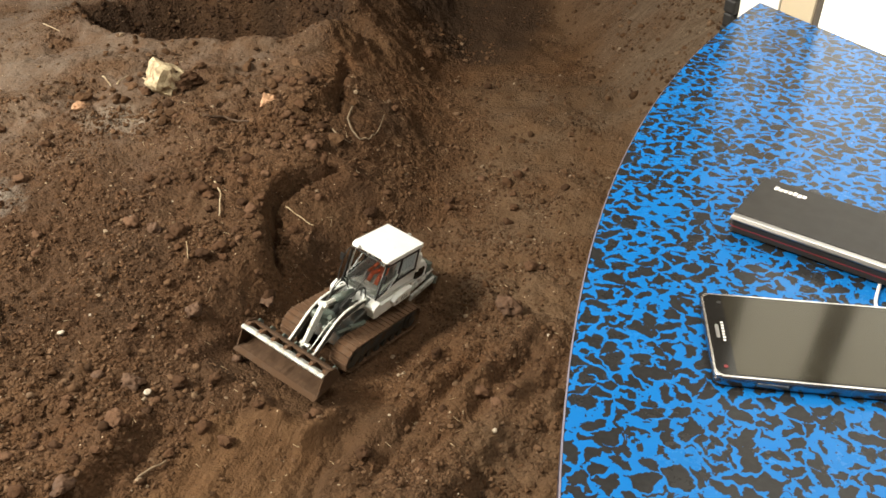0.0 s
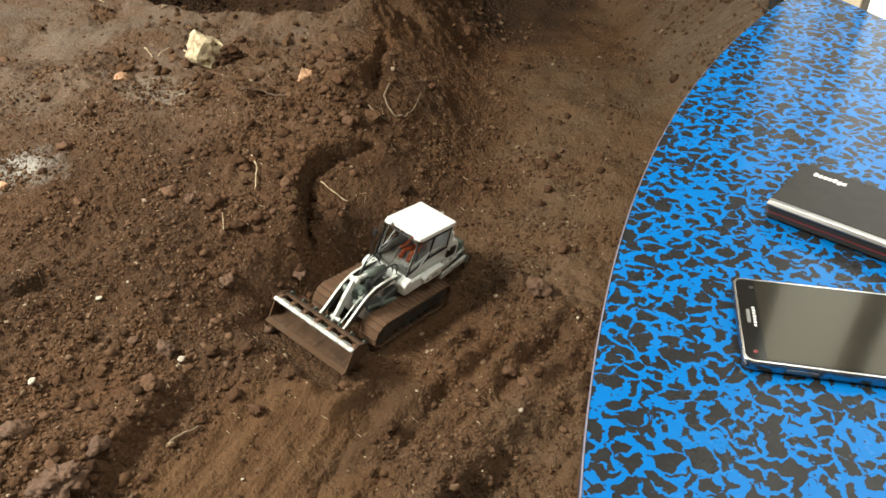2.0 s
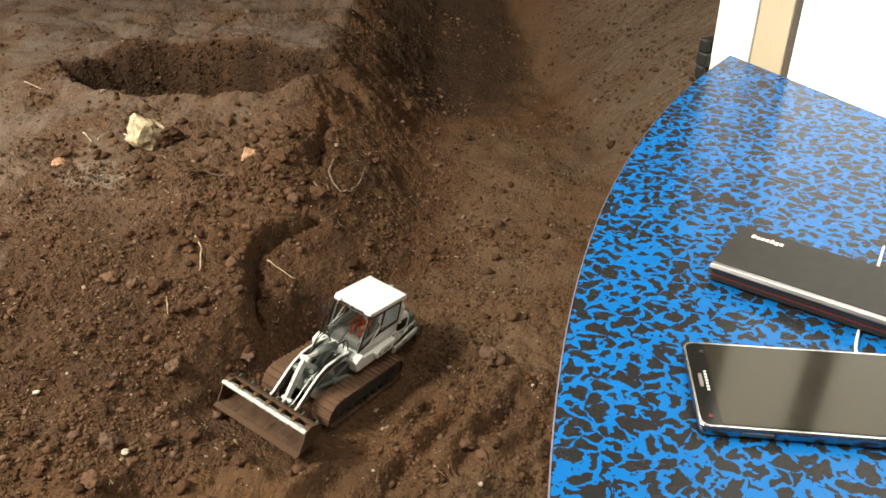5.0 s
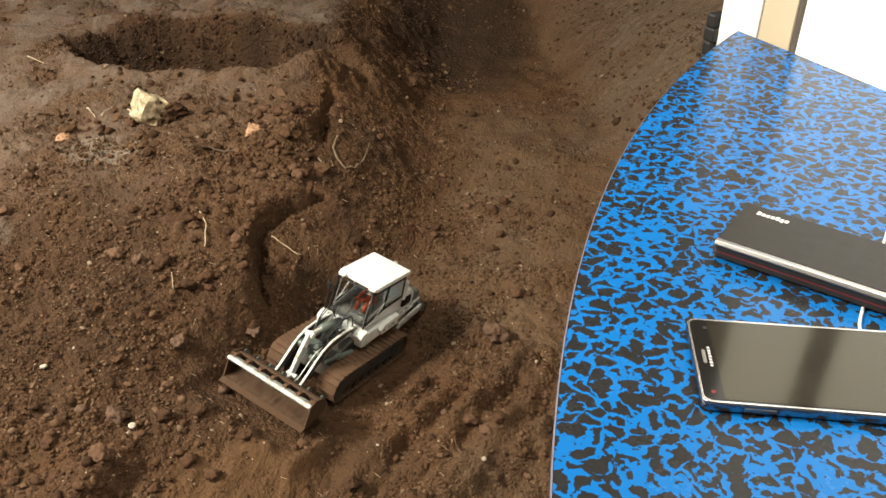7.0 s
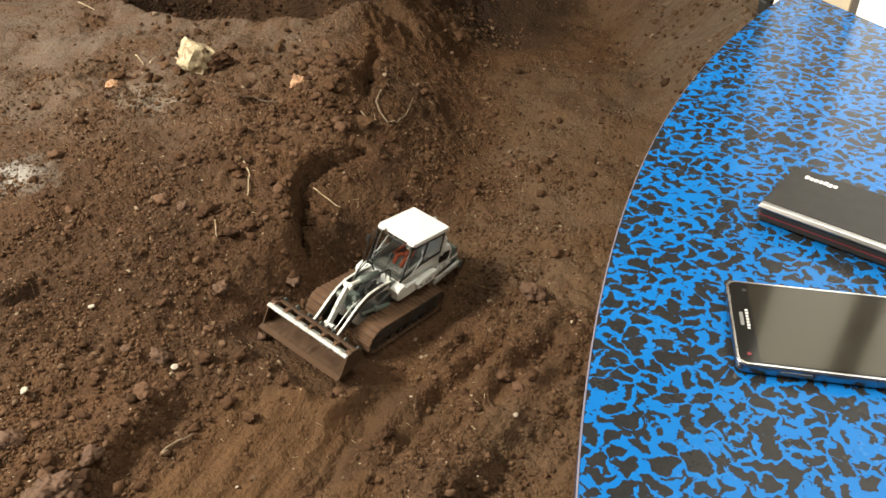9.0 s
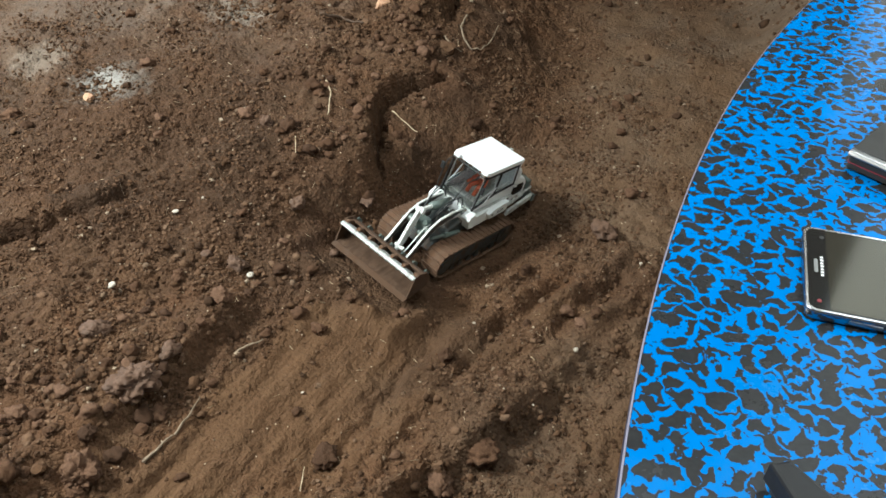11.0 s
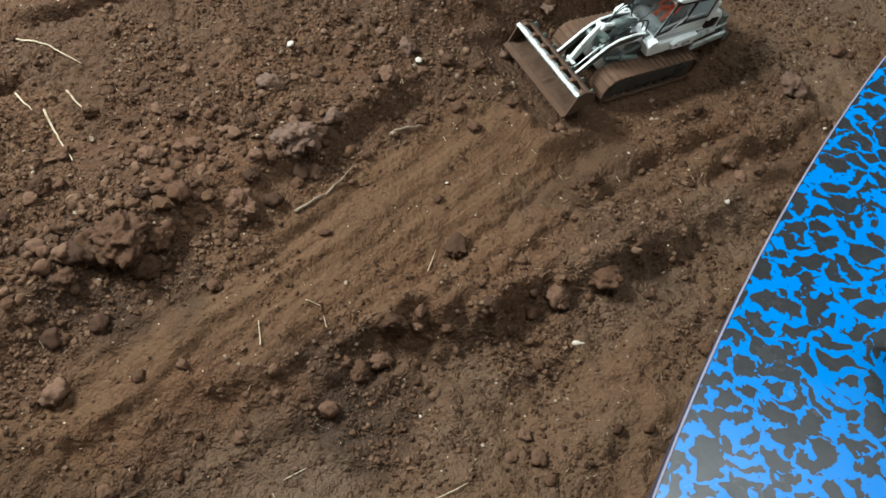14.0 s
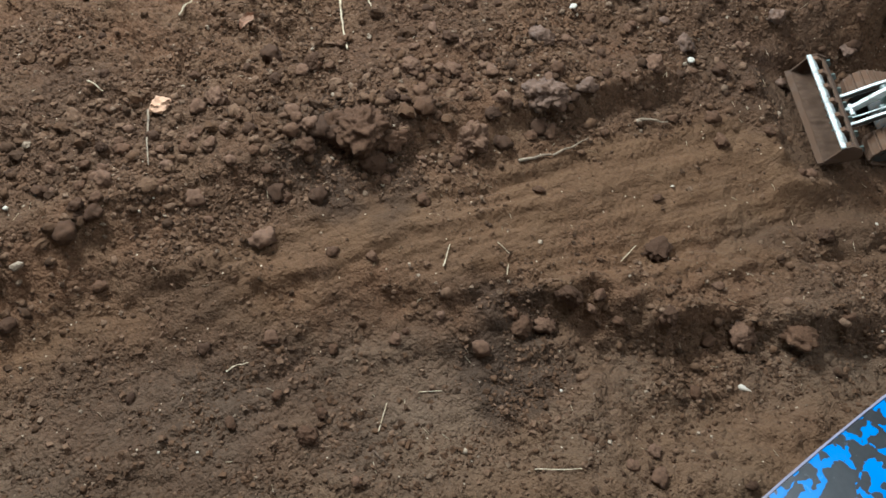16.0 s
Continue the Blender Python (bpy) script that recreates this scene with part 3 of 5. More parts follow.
def damp_shade_soil(x, y):
    """Darker soil: damp spots, and shade put into the colour, 0 to 1."""
    # the pit: damp soil, its shade coloured in as well
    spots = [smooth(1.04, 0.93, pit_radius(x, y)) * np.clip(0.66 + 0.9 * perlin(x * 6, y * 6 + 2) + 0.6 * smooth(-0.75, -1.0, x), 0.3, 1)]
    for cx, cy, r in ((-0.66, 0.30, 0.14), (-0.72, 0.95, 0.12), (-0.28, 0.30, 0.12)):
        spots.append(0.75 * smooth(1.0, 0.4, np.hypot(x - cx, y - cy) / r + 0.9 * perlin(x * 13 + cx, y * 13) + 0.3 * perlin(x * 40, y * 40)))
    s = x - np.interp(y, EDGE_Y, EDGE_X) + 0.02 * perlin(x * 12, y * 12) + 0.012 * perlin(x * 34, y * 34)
    # shading along the bank edge, painted as a dark band
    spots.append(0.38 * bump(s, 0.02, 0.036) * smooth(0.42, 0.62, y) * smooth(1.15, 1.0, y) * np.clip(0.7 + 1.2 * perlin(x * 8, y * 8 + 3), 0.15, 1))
    # darker band below the scarp
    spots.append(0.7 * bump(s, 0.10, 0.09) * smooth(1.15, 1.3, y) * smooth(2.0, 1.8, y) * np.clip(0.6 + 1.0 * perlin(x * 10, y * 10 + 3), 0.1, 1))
    # broad patches darkened to even out how bright the lamps leave them
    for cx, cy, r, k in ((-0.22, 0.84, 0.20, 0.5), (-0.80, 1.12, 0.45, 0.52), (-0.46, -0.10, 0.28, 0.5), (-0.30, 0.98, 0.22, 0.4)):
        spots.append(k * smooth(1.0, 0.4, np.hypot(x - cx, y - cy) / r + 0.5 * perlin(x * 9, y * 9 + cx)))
    # shadow of the far trench, put into the soil colour
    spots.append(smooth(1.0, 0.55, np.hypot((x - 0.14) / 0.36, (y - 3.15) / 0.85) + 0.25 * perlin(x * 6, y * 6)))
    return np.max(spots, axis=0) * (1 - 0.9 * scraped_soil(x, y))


def seed_shape(kind):
    bm = bmesh.new()
    if kind == "block":
        bmesh.ops.create_cube(bm, size=1.3)
        bmesh.ops.triangulate(bm, faces=bm.faces[:])
    else:
        bmesh.ops.create_icosphere(bm, subdivisions=2 if kind == "clod" else 1, radius=1.0)
    v = np.array([p.co[:] for p in bm.verts])
    f = np.array([[p.index for p in q.verts] for q in bm.faces])
    bm.free()
    return v, f


def joined(name, co, faces, material, even=True):
    me = bpy.data.meshes.new(name)
    me.vertices.add(len(co))
    me.vertices.foreach_set("co", co.astype(np.float32).ravel())
    me.loops.add(faces.size)
    me.loops.foreach_set("vertex_index", faces.astype(np.int32).ravel())
    me.polygons.add(len(faces))
    me.polygons.foreach_set("loop_start", np.arange(0, faces.size, faces.shape[1], dtype=np.int32))
    me.polygons.foreach_set("use_smooth", np.full(len(faces), even))
    me.update()
    me.validate()
    me.materials.append(material)
    return new(name, me)


def soil_ground():
    def steps(*runs):
        out = [runs[0][0]]
        for a, b, s0, s1 in runs:
            n = max(2, int(round(2 * (b - a) / (s0 + s1))))
            w = np.linspace(s0, s1, n)
            out += list(a + np.cumsum(w) * (b - a) / w.sum())
        return np.array(out)

    xs = steps((-3.15, -1.15, 0.06, 0.006), (-1.15, 0.42, 0.0044, 0.0044), (0.42, 2.35, 0.006, 0.06))
    ys = steps((-1.4, -0.42, 0.05, 0.006), (-0.42, 1.6, 0.0044, 0.0044), (1.6, 2.7, 0.0055, 0.0075), (2.7, 4.5, 0.009, 0.03))
    gx, gy = np.meshgrid(xs, ys)
    gz = land(gx, gy)
    nx, ny = len(xs), len(ys)
    co = np.stack([gx, gy, gz], -1).reshape(-1, 3).astype(np.float32)
    i = (np.arange(ny - 1)[:, None] * nx + np.arange(nx - 1)[None]).ravel()
    quads = np.stack([i, i + 1, i + nx + 1, i + nx], 1).astype(np.int32)
    ob = joined("ground", co, quads, M_SOIL)
    ob.data.attributes.new("packed", "FLOAT", "POINT").data.foreach_set("value", packed_soil(gx, gy).ravel().astype(np.float32))
    ob.data.attributes.new("damp_shade", "FLOAT", "POINT").data.foreach_set("value", damp_shade_soil(gx, gy).ravel().astype(np.float32))
    ob.data.attributes.new("crust", "FLOAT", "POINT").data.foreach_set("value", crust_sheen(gx, gy).ravel().astype(np.float32))
    ob.data.attributes.new("tan", "FLOAT", "POINT").data.foreach_set("value", tan_strip(gx, gy).ravel().astype(np.float32))
    return tagged(ob, "loose dark brown garden soil, dug out in a strip beside a bank", "soil", kind="structure")


soil_ground()


def scatter(name, count, box_xy, size, power, keep, label, rng, material, kind="block", sunk=0.12):
    """Loose lumps strewn on the land, joined into one mesh."""
    base, tri = seed_shape(kind)
    x0, x1, y0, y1 = box_xy
    x, y = rng.uniform(x0, x1, count), rng.uniform(y0, y1, count)
    ok = rng.rand(count) < keep(x, y)
    x, y = x[ok], y[ok]
    n = len(x)
    r = size[0] * (1 - rng.rand(n) * (1 - (size[0] / size[1]) ** power)) ** (-1 / power)
    z = land(x, y)
    q = rng.normal(size=(n, 4))
    q /= np.linalg.norm(q, axis=1, keepdims=True)
    w, a, b, c = q.T
    rot = np.stack([1 - 2 * (b * b + c * c), 2 * (a * b - c * w), 2 * (a * c + b * w), 2 * (a * b + c * w), 1 - 2 * (a * a + c * c), 2 * (b * c - a * w), 2 * (a * c - b * w), 2 * (b * c + a * w), 1 - 2 * (a * a + b * b)], 1).reshape(n, 3, 3)
    shape = base[None] * rng.uniform(0.6, 1.15, (n, 1, 3)) * rng.uniform({"block": 0.72, "round": 0.55, "clod": 0.80}[kind], {"clod": 1.18}.get(kind, 1.25), (n, len(base), 1))
    if kind == "clod":
        bite = rng.normal(size=(n, 1, 4, 3))
        bite /= np.linalg.norm(bite, axis=-1, keepdims=True)
        reach = (base[None, :, None, :] * bite).sum(-1)
        shape = shape / np.maximum(1.0, (np.maximum(reach, 0) / rng.uniform(0.38, 0.78, (n, 1, 4))).max(-1))[..., None]
    co = np.einsum("nij,nvj->nvi", rot, shape * r[:, None, None])
    co[:, :, 2] *= 0.8
    co += np.stack([x, y, z + sunk * r], 1)[:, None]
    faces = (tri[None] + (np.arange(n) * len(base))[:, None, None]).reshape(-1, 3)
    return tagged(joined(name, co.reshape(-1, 3), faces, material, kind == "round"), label, "soil crumbs", kind="stuff")


def off_loader(x, y):
    m = pose(*LOADER).to_3x3()
    f = m @ Vector((1, 0, 0))
    ax = (x - LOADER[0]) * f.x + (y - LOADER[1]) * f.y
    ay = -(x - LOADER[0]) * f.y + (y - LOADER[1]) * f.x
    return ~((np.abs(ax - 0.04) < 0.19) & (np.abs(ay) < 0.09))


def crumb_keep(x, y):
    s = x - np.interp(y, EDGE_Y, EDGE_X)
    patch = np.clip(0.48 + 1.5 * perlin(x * 7 + 20, y * 7) + 0.8 * perlin(x * 21, y * 21 + 7), 0.06, 1)
    bank = np.where(s < 0, 1.0, np.clip(0.5 + 0.4 * bump(s, 0.45, 0.12) + 0.6 * bump(s, 0.0, 0.08) + 0.45 * smooth(1.0, 1.2, y), 0, 1))
    bank = bank * (1 - 0.62 * packed_soil(x, y)) * (1 - 0.6 * scraped_soil(x, y)) * (1 - 0.7 * crust_sheen(x, y))
    return bank * patch * off_loader(x, y) * smooth(0.55, 0.35, x)


_rng = np.random.RandomState(5)
scatter("soil_crumbs", 215000, (-1.25, 0.45, -0.45, 1.7), (0.0013, 0.0062), 1.9, crumb_keep, "small loose brown soil crumbs strewn over the ground", _rng, M_CLOD)
scatter("soil_lumps", 24000, (-1.25, 0.45, -0.45, 1.75), (0.0030, 0.0100), 2.4, lambda x, y: crumb_keep(x, y) ** 1.6, "hazelnut-sized loose lumps of brown soil", _rng, M_CLOD, "round")
scatter("soil_lumps", 7500, (-1.0, -0.3, -0.45, 0.95), (0.0038, 0.014), 2.1, lambda x, y: off_loader(x, y) * bump(x - np.interp(y, EDGE_Y, EDGE_X), -0.08, 0.10) * np.clip(0.5 + 1.6 * perlin(x * 9, y * 9), 0, 1), "coarse loose lumps of brown soil along the bank", _rng, M_CLOD, "round")
scatter("soil_crumbs", 42000, (-1.9, 1.0, 1.7, 3.4), (0.0022, 0.011), 2.0, lambda x, y: 0.85 * np.clip(0.45 + 1.5 * perlin(x * 5 + 20, y * 5), 0.06, 1) * (1 - 0.95 * crust_sheen(x, y)) * (1 - 0.7 * packed_soil(x, y)) * (1 - 0.75 * bump(x - np.interp(y, EDGE_Y, EDGE_X), 0.13, 0.12)), "loose soil crumbs on the far bank and slope", _rng, M_CLOD)
scatter("soil_lumps", 3000, (-1.9, 0.9, 1.6, 3.3), (0.005, 0.018), 2.6, lambda x, y: np.clip(0.35 + 1.6 * perlin(x * 4 + 3, y * 4), 0.06, 1) * (1 - 0.9 * crust_sheen(x, y)) * (1 - 0.6 * packed_soil(x, y)) * (1 - 0.8 * bump(x - np.interp(y, EDGE_Y, EDGE_X), 0.13, 0.12)), "loose lumps of soil on the far bank", _rng, M_CLOD, "round")
scatter("soil_lumps", 2600, (-1.12, -0.26, 2.10, 2.62), (0.005, 0.017), 2.0, lambda x, y: smooth(0.98, 0.9, pit_radius(x, y)), "damp dark lumps of soil in the pit, shade coloured in", _rng, M_DAMP_SHADE, "round")
scatter("soil_crumbs", 9000, (-1.12, -0.26, 2.10, 2.62), (0.0025, 0.009), 1.9, lambda x, y: smooth(1.02, 0.92, pit_radius(x, y)), "damp dark crumbs of soil in the pit, shade coloured in", _rng, M_DAMP_SHADE)

scatter("soil_lumps", 900, (-0.25, 0.2, 0.35, 1.25), (0.004, 0.013), 2.0, lambda x, y: off_loader(x, y) * bump(x - np.interp(y, EDGE_Y, EDGE_X) - 0.50 * (y - 0.38), 0.33, 0.05), "loose lumps of soil along a low ridge", _rng, M_CLOD, "round")
scatter("soil_clods", 2300, (-1.15, -0.3, -0.4, 0.80), (0.0052, 0.019), 2.7, lambda x, y: off_loader(x, y) * smooth(0.03, -0.03, x - np.interp(y, EDGE_Y, EDGE_X)) * smooth(-0.5, -0.12, x - np.interp(y, EDGE_Y, EDGE_X)) * smooth(0.8, 0.45, y) * np.clip(0.35 + 1.3 * perlin(x * 8 + 4, y * 8), 0.05, 1), "broken clods of soil, thick along the bank", _rng, M_CLOD, "clod", 0.25)
scatter("soil_clods", 420, (-0.9, -0.2, 1.55, 2.15), (0.008, 0.022), 2.4, lambda x, y: np.clip(0.4 + 1.4 * perlin(x * 7, y * 7 + 4), 0.05, 1) * smooth(1.02, 1.1, pit_radius(x, y)), "broken clods of soil on the far bank", _rng, M_CLOD, "clod", 0.25)


def fibre_bits(count, rng):
    """Short pale plant fibres and splinters lying about."""
    x, y = rng.uniform(-1.2, 0.3, count), rng.uniform(-0.4, 2.0, count)
    ok = off_loader(x, y)
    x, y = x[ok], y[ok]
    n = len(x)
    a, half, w = rng.uniform(0, np.pi, n), rng.uniform(0.0015, 0.0065, n), rng.uniform(0.0002, 0.0005, n)
    dx, dy = np.cos(a), np.sin(a)
    tip = rng.uniform(-0.3, 0.3, n)
    ends = []
    for k in (-1, 1):
        px, py = x + k * half * dx, y + k * half * dy
        pz = land(px, py) + 0.0012 + 0.5 * w + 0.5 * k * tip * half
        for u, h in ((-1, -0.5), (1, -0.5), (0, 1.0)):
            ends.append(np.stack([px - u * w * dy, py + u * w * dx, pz + h * w], 1))
    co = np.stack(ends, 1).reshape(-1, 3)
    tri = np.array([[0, 2, 1], [3, 4, 5], [0, 1, 4], [0, 4, 3], [1, 2, 5], [1, 5, 4], [2, 0, 3], [2, 3, 5]])
    faces = (tri[None] + (np.arange(n) * 6)[:, None, None]).reshape(-1, 3)
    return tagged(joined("plant_fibres", co, faces, M_STRAW, False), "tiny pale plant fibres strewn on the soil", "plant fibres", kind="stuff")


fibre_bits(520, _rng)

# ---- room ----
def wall(name, lo, hi, material, label):
    return tagged(part(name, boxed(lo, hi), material), label, "wall", kind="structure")


# unseen walls and ceiling, added to close the place and hold down bounce
tagged(part("floor", boxed((-3.2, -2.4, -0.5), (2.6, 4.7, -0.4)), M_CONCRETE), "grey concrete floor under the soil bed", "floor", kind="structure")
tagged(part("ceiling", boxed((-3.2, -2.4, 2.4), (2.6, 4.7, 2.5)), M_CEIL), "unseen beige ceiling, added to close the room", "ceiling", kind="structure")
wall("wall_north", (-3.2, 4.5, -0.4), (2.6, 4.6, 2.4), M_PLASTER, "unseen plain plastered wall, added to close the room")
wall("wall_south", (-3.2, -2.4, -0.4), (2.6, -2.3, 2.4), M_PLASTER, "unseen plain plastered wall, added to close the room")
wall("wall_east", (2.5, -2.3, -0.4), (2.6, 4.5, 2.4), M_PLASTER, "unseen plain plastered wall, added to close the room")
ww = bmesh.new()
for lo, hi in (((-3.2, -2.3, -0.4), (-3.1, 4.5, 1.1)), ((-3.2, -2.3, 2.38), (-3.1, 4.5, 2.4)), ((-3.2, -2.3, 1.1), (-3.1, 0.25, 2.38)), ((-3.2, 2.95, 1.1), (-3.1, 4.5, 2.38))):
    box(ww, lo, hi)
tagged(part("wall_west", ww, M_PLASTER), "unseen plastered wall, added, with an opening for the far-left lamp", "wall", kind="structure")
# unseen beam, added to put a dark band into the phone's reflection
for bx in (0.62,):
    tagged(part("trim", boxed((bx, -2.3, 2.28), (bx + 0.14, 4.5, 2.4), 0.006), M_TIMBER), "unseen dark wooden beam, added under the ceiling", "beam", kind="structure")

# white wall beside the table, along the table's straight edge
WD = Vector((0.375, -0.927, 0)).normalized()
WN = Vector((-0.927, -0.375, 0)).normalized()
WO = Vector((0.436, 1.105, 0))
WM = Matrix((( WD.x, -WN.x, 0, WO.x), (WD.y, -WN.y, 0, WO.y), (0, 0, 1, 0), (0, 0, 0, 1)))


def wall_piece(name, a, b, z0, z1, out, material, label, category, kind="structure", bevel=0.0, back=0.06):
    ob = part(name, boxed((a, -out, z0), (b, back, z1), bevel), material)
    ob.matrix_world = WM
    return tagged(ob, label, category, kind=kind)


wall_piece("wall_side", 0.137, 1.9, -0.4, 0.50, 0.0, M_WALL, "white painted wall below the glowing area beside the table", "wall")
wall_piece("wall_side", 0.137, 1.9, 1.65, 2.4, 0.0, M_WALL, "white painted wall above the glowing area beside the table", "wall")
# part of the white wall, made to glow to brighten it and its reflections
window = new("glow_wall_1")
window.matrix_world = WM
part("pane", boxed((0.137, 0.006, 0.503), (0.285, 0.014, 1.647)), M_WALL_GLOW, window, "white wall panel with added glow")
part("pane", boxed((0.322, 0.006, 0.503), (1.30, 0.014, 1.647)), M_WALL_GLOW, window, "white wall panel with added glow")
part("pane", boxed((0.285, 0.006, 0.503), (0.322, 0.014, 0.84)), M_WALL_GLOW, window)
# dark bar, added only to give the phone's reflection its dark band
part("mullion", boxed((0.2855, -0.004, 0.842), (0.3215, 0.02, 1.647), 0.002), M_TIMBER, window, "dark bar on the wall, added for the phone's reflection")
part("window_frame", boxed((1.303, -0.006, 0.503), (1.9, 0.05, 1.647), 0.003), M_WALL, window, "plain white end of the glowing wall area")
tagged(window, "white wall area beside the table, with glow added", "window", kind="structure")
# unseen dark upper post and door frame, added to dim the phone's reflection
wall_piece("wall_post", 0.0, 0.073, 0.90, 2.4, 0.003, M_TIMBER, "unseen dark upper wall post, added for the phone's reflection", "wall", bevel=0.002)
wall_piece("wall_post", 0.0, 0.073, -0.4, 0.898, 0.003, M_WALL, "white painted wall post at the end of the soil bed", "wall", bevel=0.002)
wall_piece("door_frame", 0.0765, 0.133, 0.90, 2.4, 0.004, M_TIMBER, "unseen dark upper door frame, added for the phone's reflection", "door frame", bevel=0.002)
wall_piece("door_frame", 0.0765, 0.133, -0.4, 0.898, 0.004, M_BEIGE, "beige wooden door frame against the white wall", "door frame", bevel=0.002)
wall_piece("trim", 0.1335, 0.1365, -0.4, 2.4, 0.002, M_TIMBER, "dark narrow gap strip beside the door frame", "trim")


def foam_block():
    bm = bmesh.new()
    for i in range(4):
        box(bm, (-0.021 + 0.002 * (i % 2), -0.012, 0.478 + 0.02 * i), (0.001 - 0.003 * (i % 2), 0.014, 0.4985 + 0.02 * i), 0.003)
    ob = part("rubber_buffer", bm, M_RUBBER)
    ob.matrix_world = WM
    return tagged(ob, "black ribbed rubber buffer on the end of a white wall post", "buffer")


foam_block()

# ---- table ----
TOP = 0.5621


def arc_table():
    cx, cy, r = 1.5635, 0.005, 1.5233
    outline = []
    for i in range(57):
        a = radians(138.15 + (196.0 - 138.15) * i / 56)
        outline.append((cx + r * math.cos(a), cy + r * math.sin(a)))
    outline += [(0.86, outline[-1][1]), (0.80, 0.10)]
    table = new("table")
    part("tabletop", slab(outline, TOP - 0.022, TOP), M_LAM, table, "blue laminate with black mottled print")
    band = bmesh.new()
    inner, outer = [], []
    for x, y in outline[:57]:
        d = Vector((x - cx, y - cy)).normalized()
        inner.append((x + d.x * 0.0002, y + d.y * 0.0002))
        outer.append((x + d.x * 0.0012, y + d.y * 0.0012))
    lip = bmesh.new()
    for bm, profile in ((band, ((inner, -0.023), (outer, -0.022), (outer, -0.0020), (inner, -0.0020))), (lip, ((inner, -0.0019), (outer, -0.0019), (outer, -0.0008), (inner, 0.0004)))):
        ring = [[bm.verts.new((*p, TOP + z)) for p in pts] for pts, z in profile]
        for a, b in zip(ring, ring[1:] + ring[:1]):
            for k in range(56):
                bm.faces.new((a[k], a[k + 1], b[k + 1], b[k]))
        for k in (0, 56):
            bm.faces.new([q[k] for q in ring])
        bmesh.ops.recalc_face_normals(bm, faces=bm.faces[:])
    part("edge_lip", lip, M_EDGE, table, "pale lilac rim of the edge band")
    part("edge_band", band, M_BAND_SHADE, table, "plastic edge band, its side coloured dark blue for shade")
    for x, y in ((0.42, 0.80), (0.30, 0.25), (0.62, 0.25)):
        bm = rod(bmesh.new(), (x, y, -0.42), (x, y, TOP - 0.022), 0.022, 20)
        part("leg", bm, M_MATT, table, "black steel leg")
    return tagged(table, "curved table with blue laminate top mottled in black", "table")


arc_table()


def bars(z, spans, material, parent, name="label_print"):
    """Writing that cannot be read, as short bars: (x0, y0, x1, y1) in the parent's own frame."""
    bm = bmesh.new()
    for x0, y0, x1, y1 in spans:
        box(bm, (x0, y0, z), (x1, y1, z + 0.0002))
    return part(name, bm, material, parent)


def smartphone():
    ph = new("smartphone")
    L, W, H = 0.1535, 0.0800, 0.0085
    part("frame", slab(rounded(L, W, 0.0065, 8), 0.0008, H - 0.0004, 0.0012), M_RIM, ph, "polished silver metal rim", True)
    part("back_cover", slab(rounded(L - 0.002, W - 0.002, 0.0065, 8), 0.0, 0.0012), M_BLACK, ph)
    part("front_glass", slab(rounded(L - 0.0034, W - 0.0034, 0.0055, 8), H - 0.0012, H - 0.0002, 0.0003), M_BEZEL, ph, "black glossy front glass")
    part("screen", slab(rounded(0.1285, 0.0735, 0.001, 2, 0.001), H - 0.0002, H - 0.0001), M_SCREEN, ph, "dark reflecting switched-off screen")
    part("chamfer", slab(rounded(L - 0.0010, W - 0.0010, 0.0060, 8), H - 0.0005, H - 0.0003), M_CHROME, ph, "thin bright chrome chamfer")
    part("earpiece", slab(rounded(0.0022, 0.0125, 0.001, 4, -0.0700, 0.001), H - 0.0002, H + 0.0001), M_SILVER, ph)
    bars(H - 0.0002, [(-0.0673, -0.008 + 0.0028 * i, -0.0657 + 0.0003 * (i % 2), -0.0066 + 0.0028 * i) for i in range(7)], M_PRINT, ph)
    part("sensor", slab(rounded(0.003, 0.003, 0.0014, 5, -0.0655, 0.030), H - 0.0002, H + 0.00005), M_MATT, ph)
    part("status_light", slab(rounded(0.0026, 0.0026, 0.0012, 5, -0.0690, -0.0310), H - 0.0002, H + 0.0001), M_RED, ph, "small red light")
    part("side_key", boxed((-0.052, -W / 2 - 0.0006, 0.003), (-0.034, -W / 2 + 0.001, 0.0055), 0.0004), M_SILVER, ph)
    a = radians(-9.5)
    d, n = Vector((math.cos(a), math.sin(a), 0)), Vector((-math.sin(a), math.cos(a), 0))
    c = Vector((0.1677, 0.3685, 0)) + d * (L / 2)
    ph.matrix_world = pose(c.x, c.y, TOP + 0.0003, 0, 0, -9.5)
    return tagged(ph, "black smartphone with silver rim lying face up on the table", "phone")


smartphone()


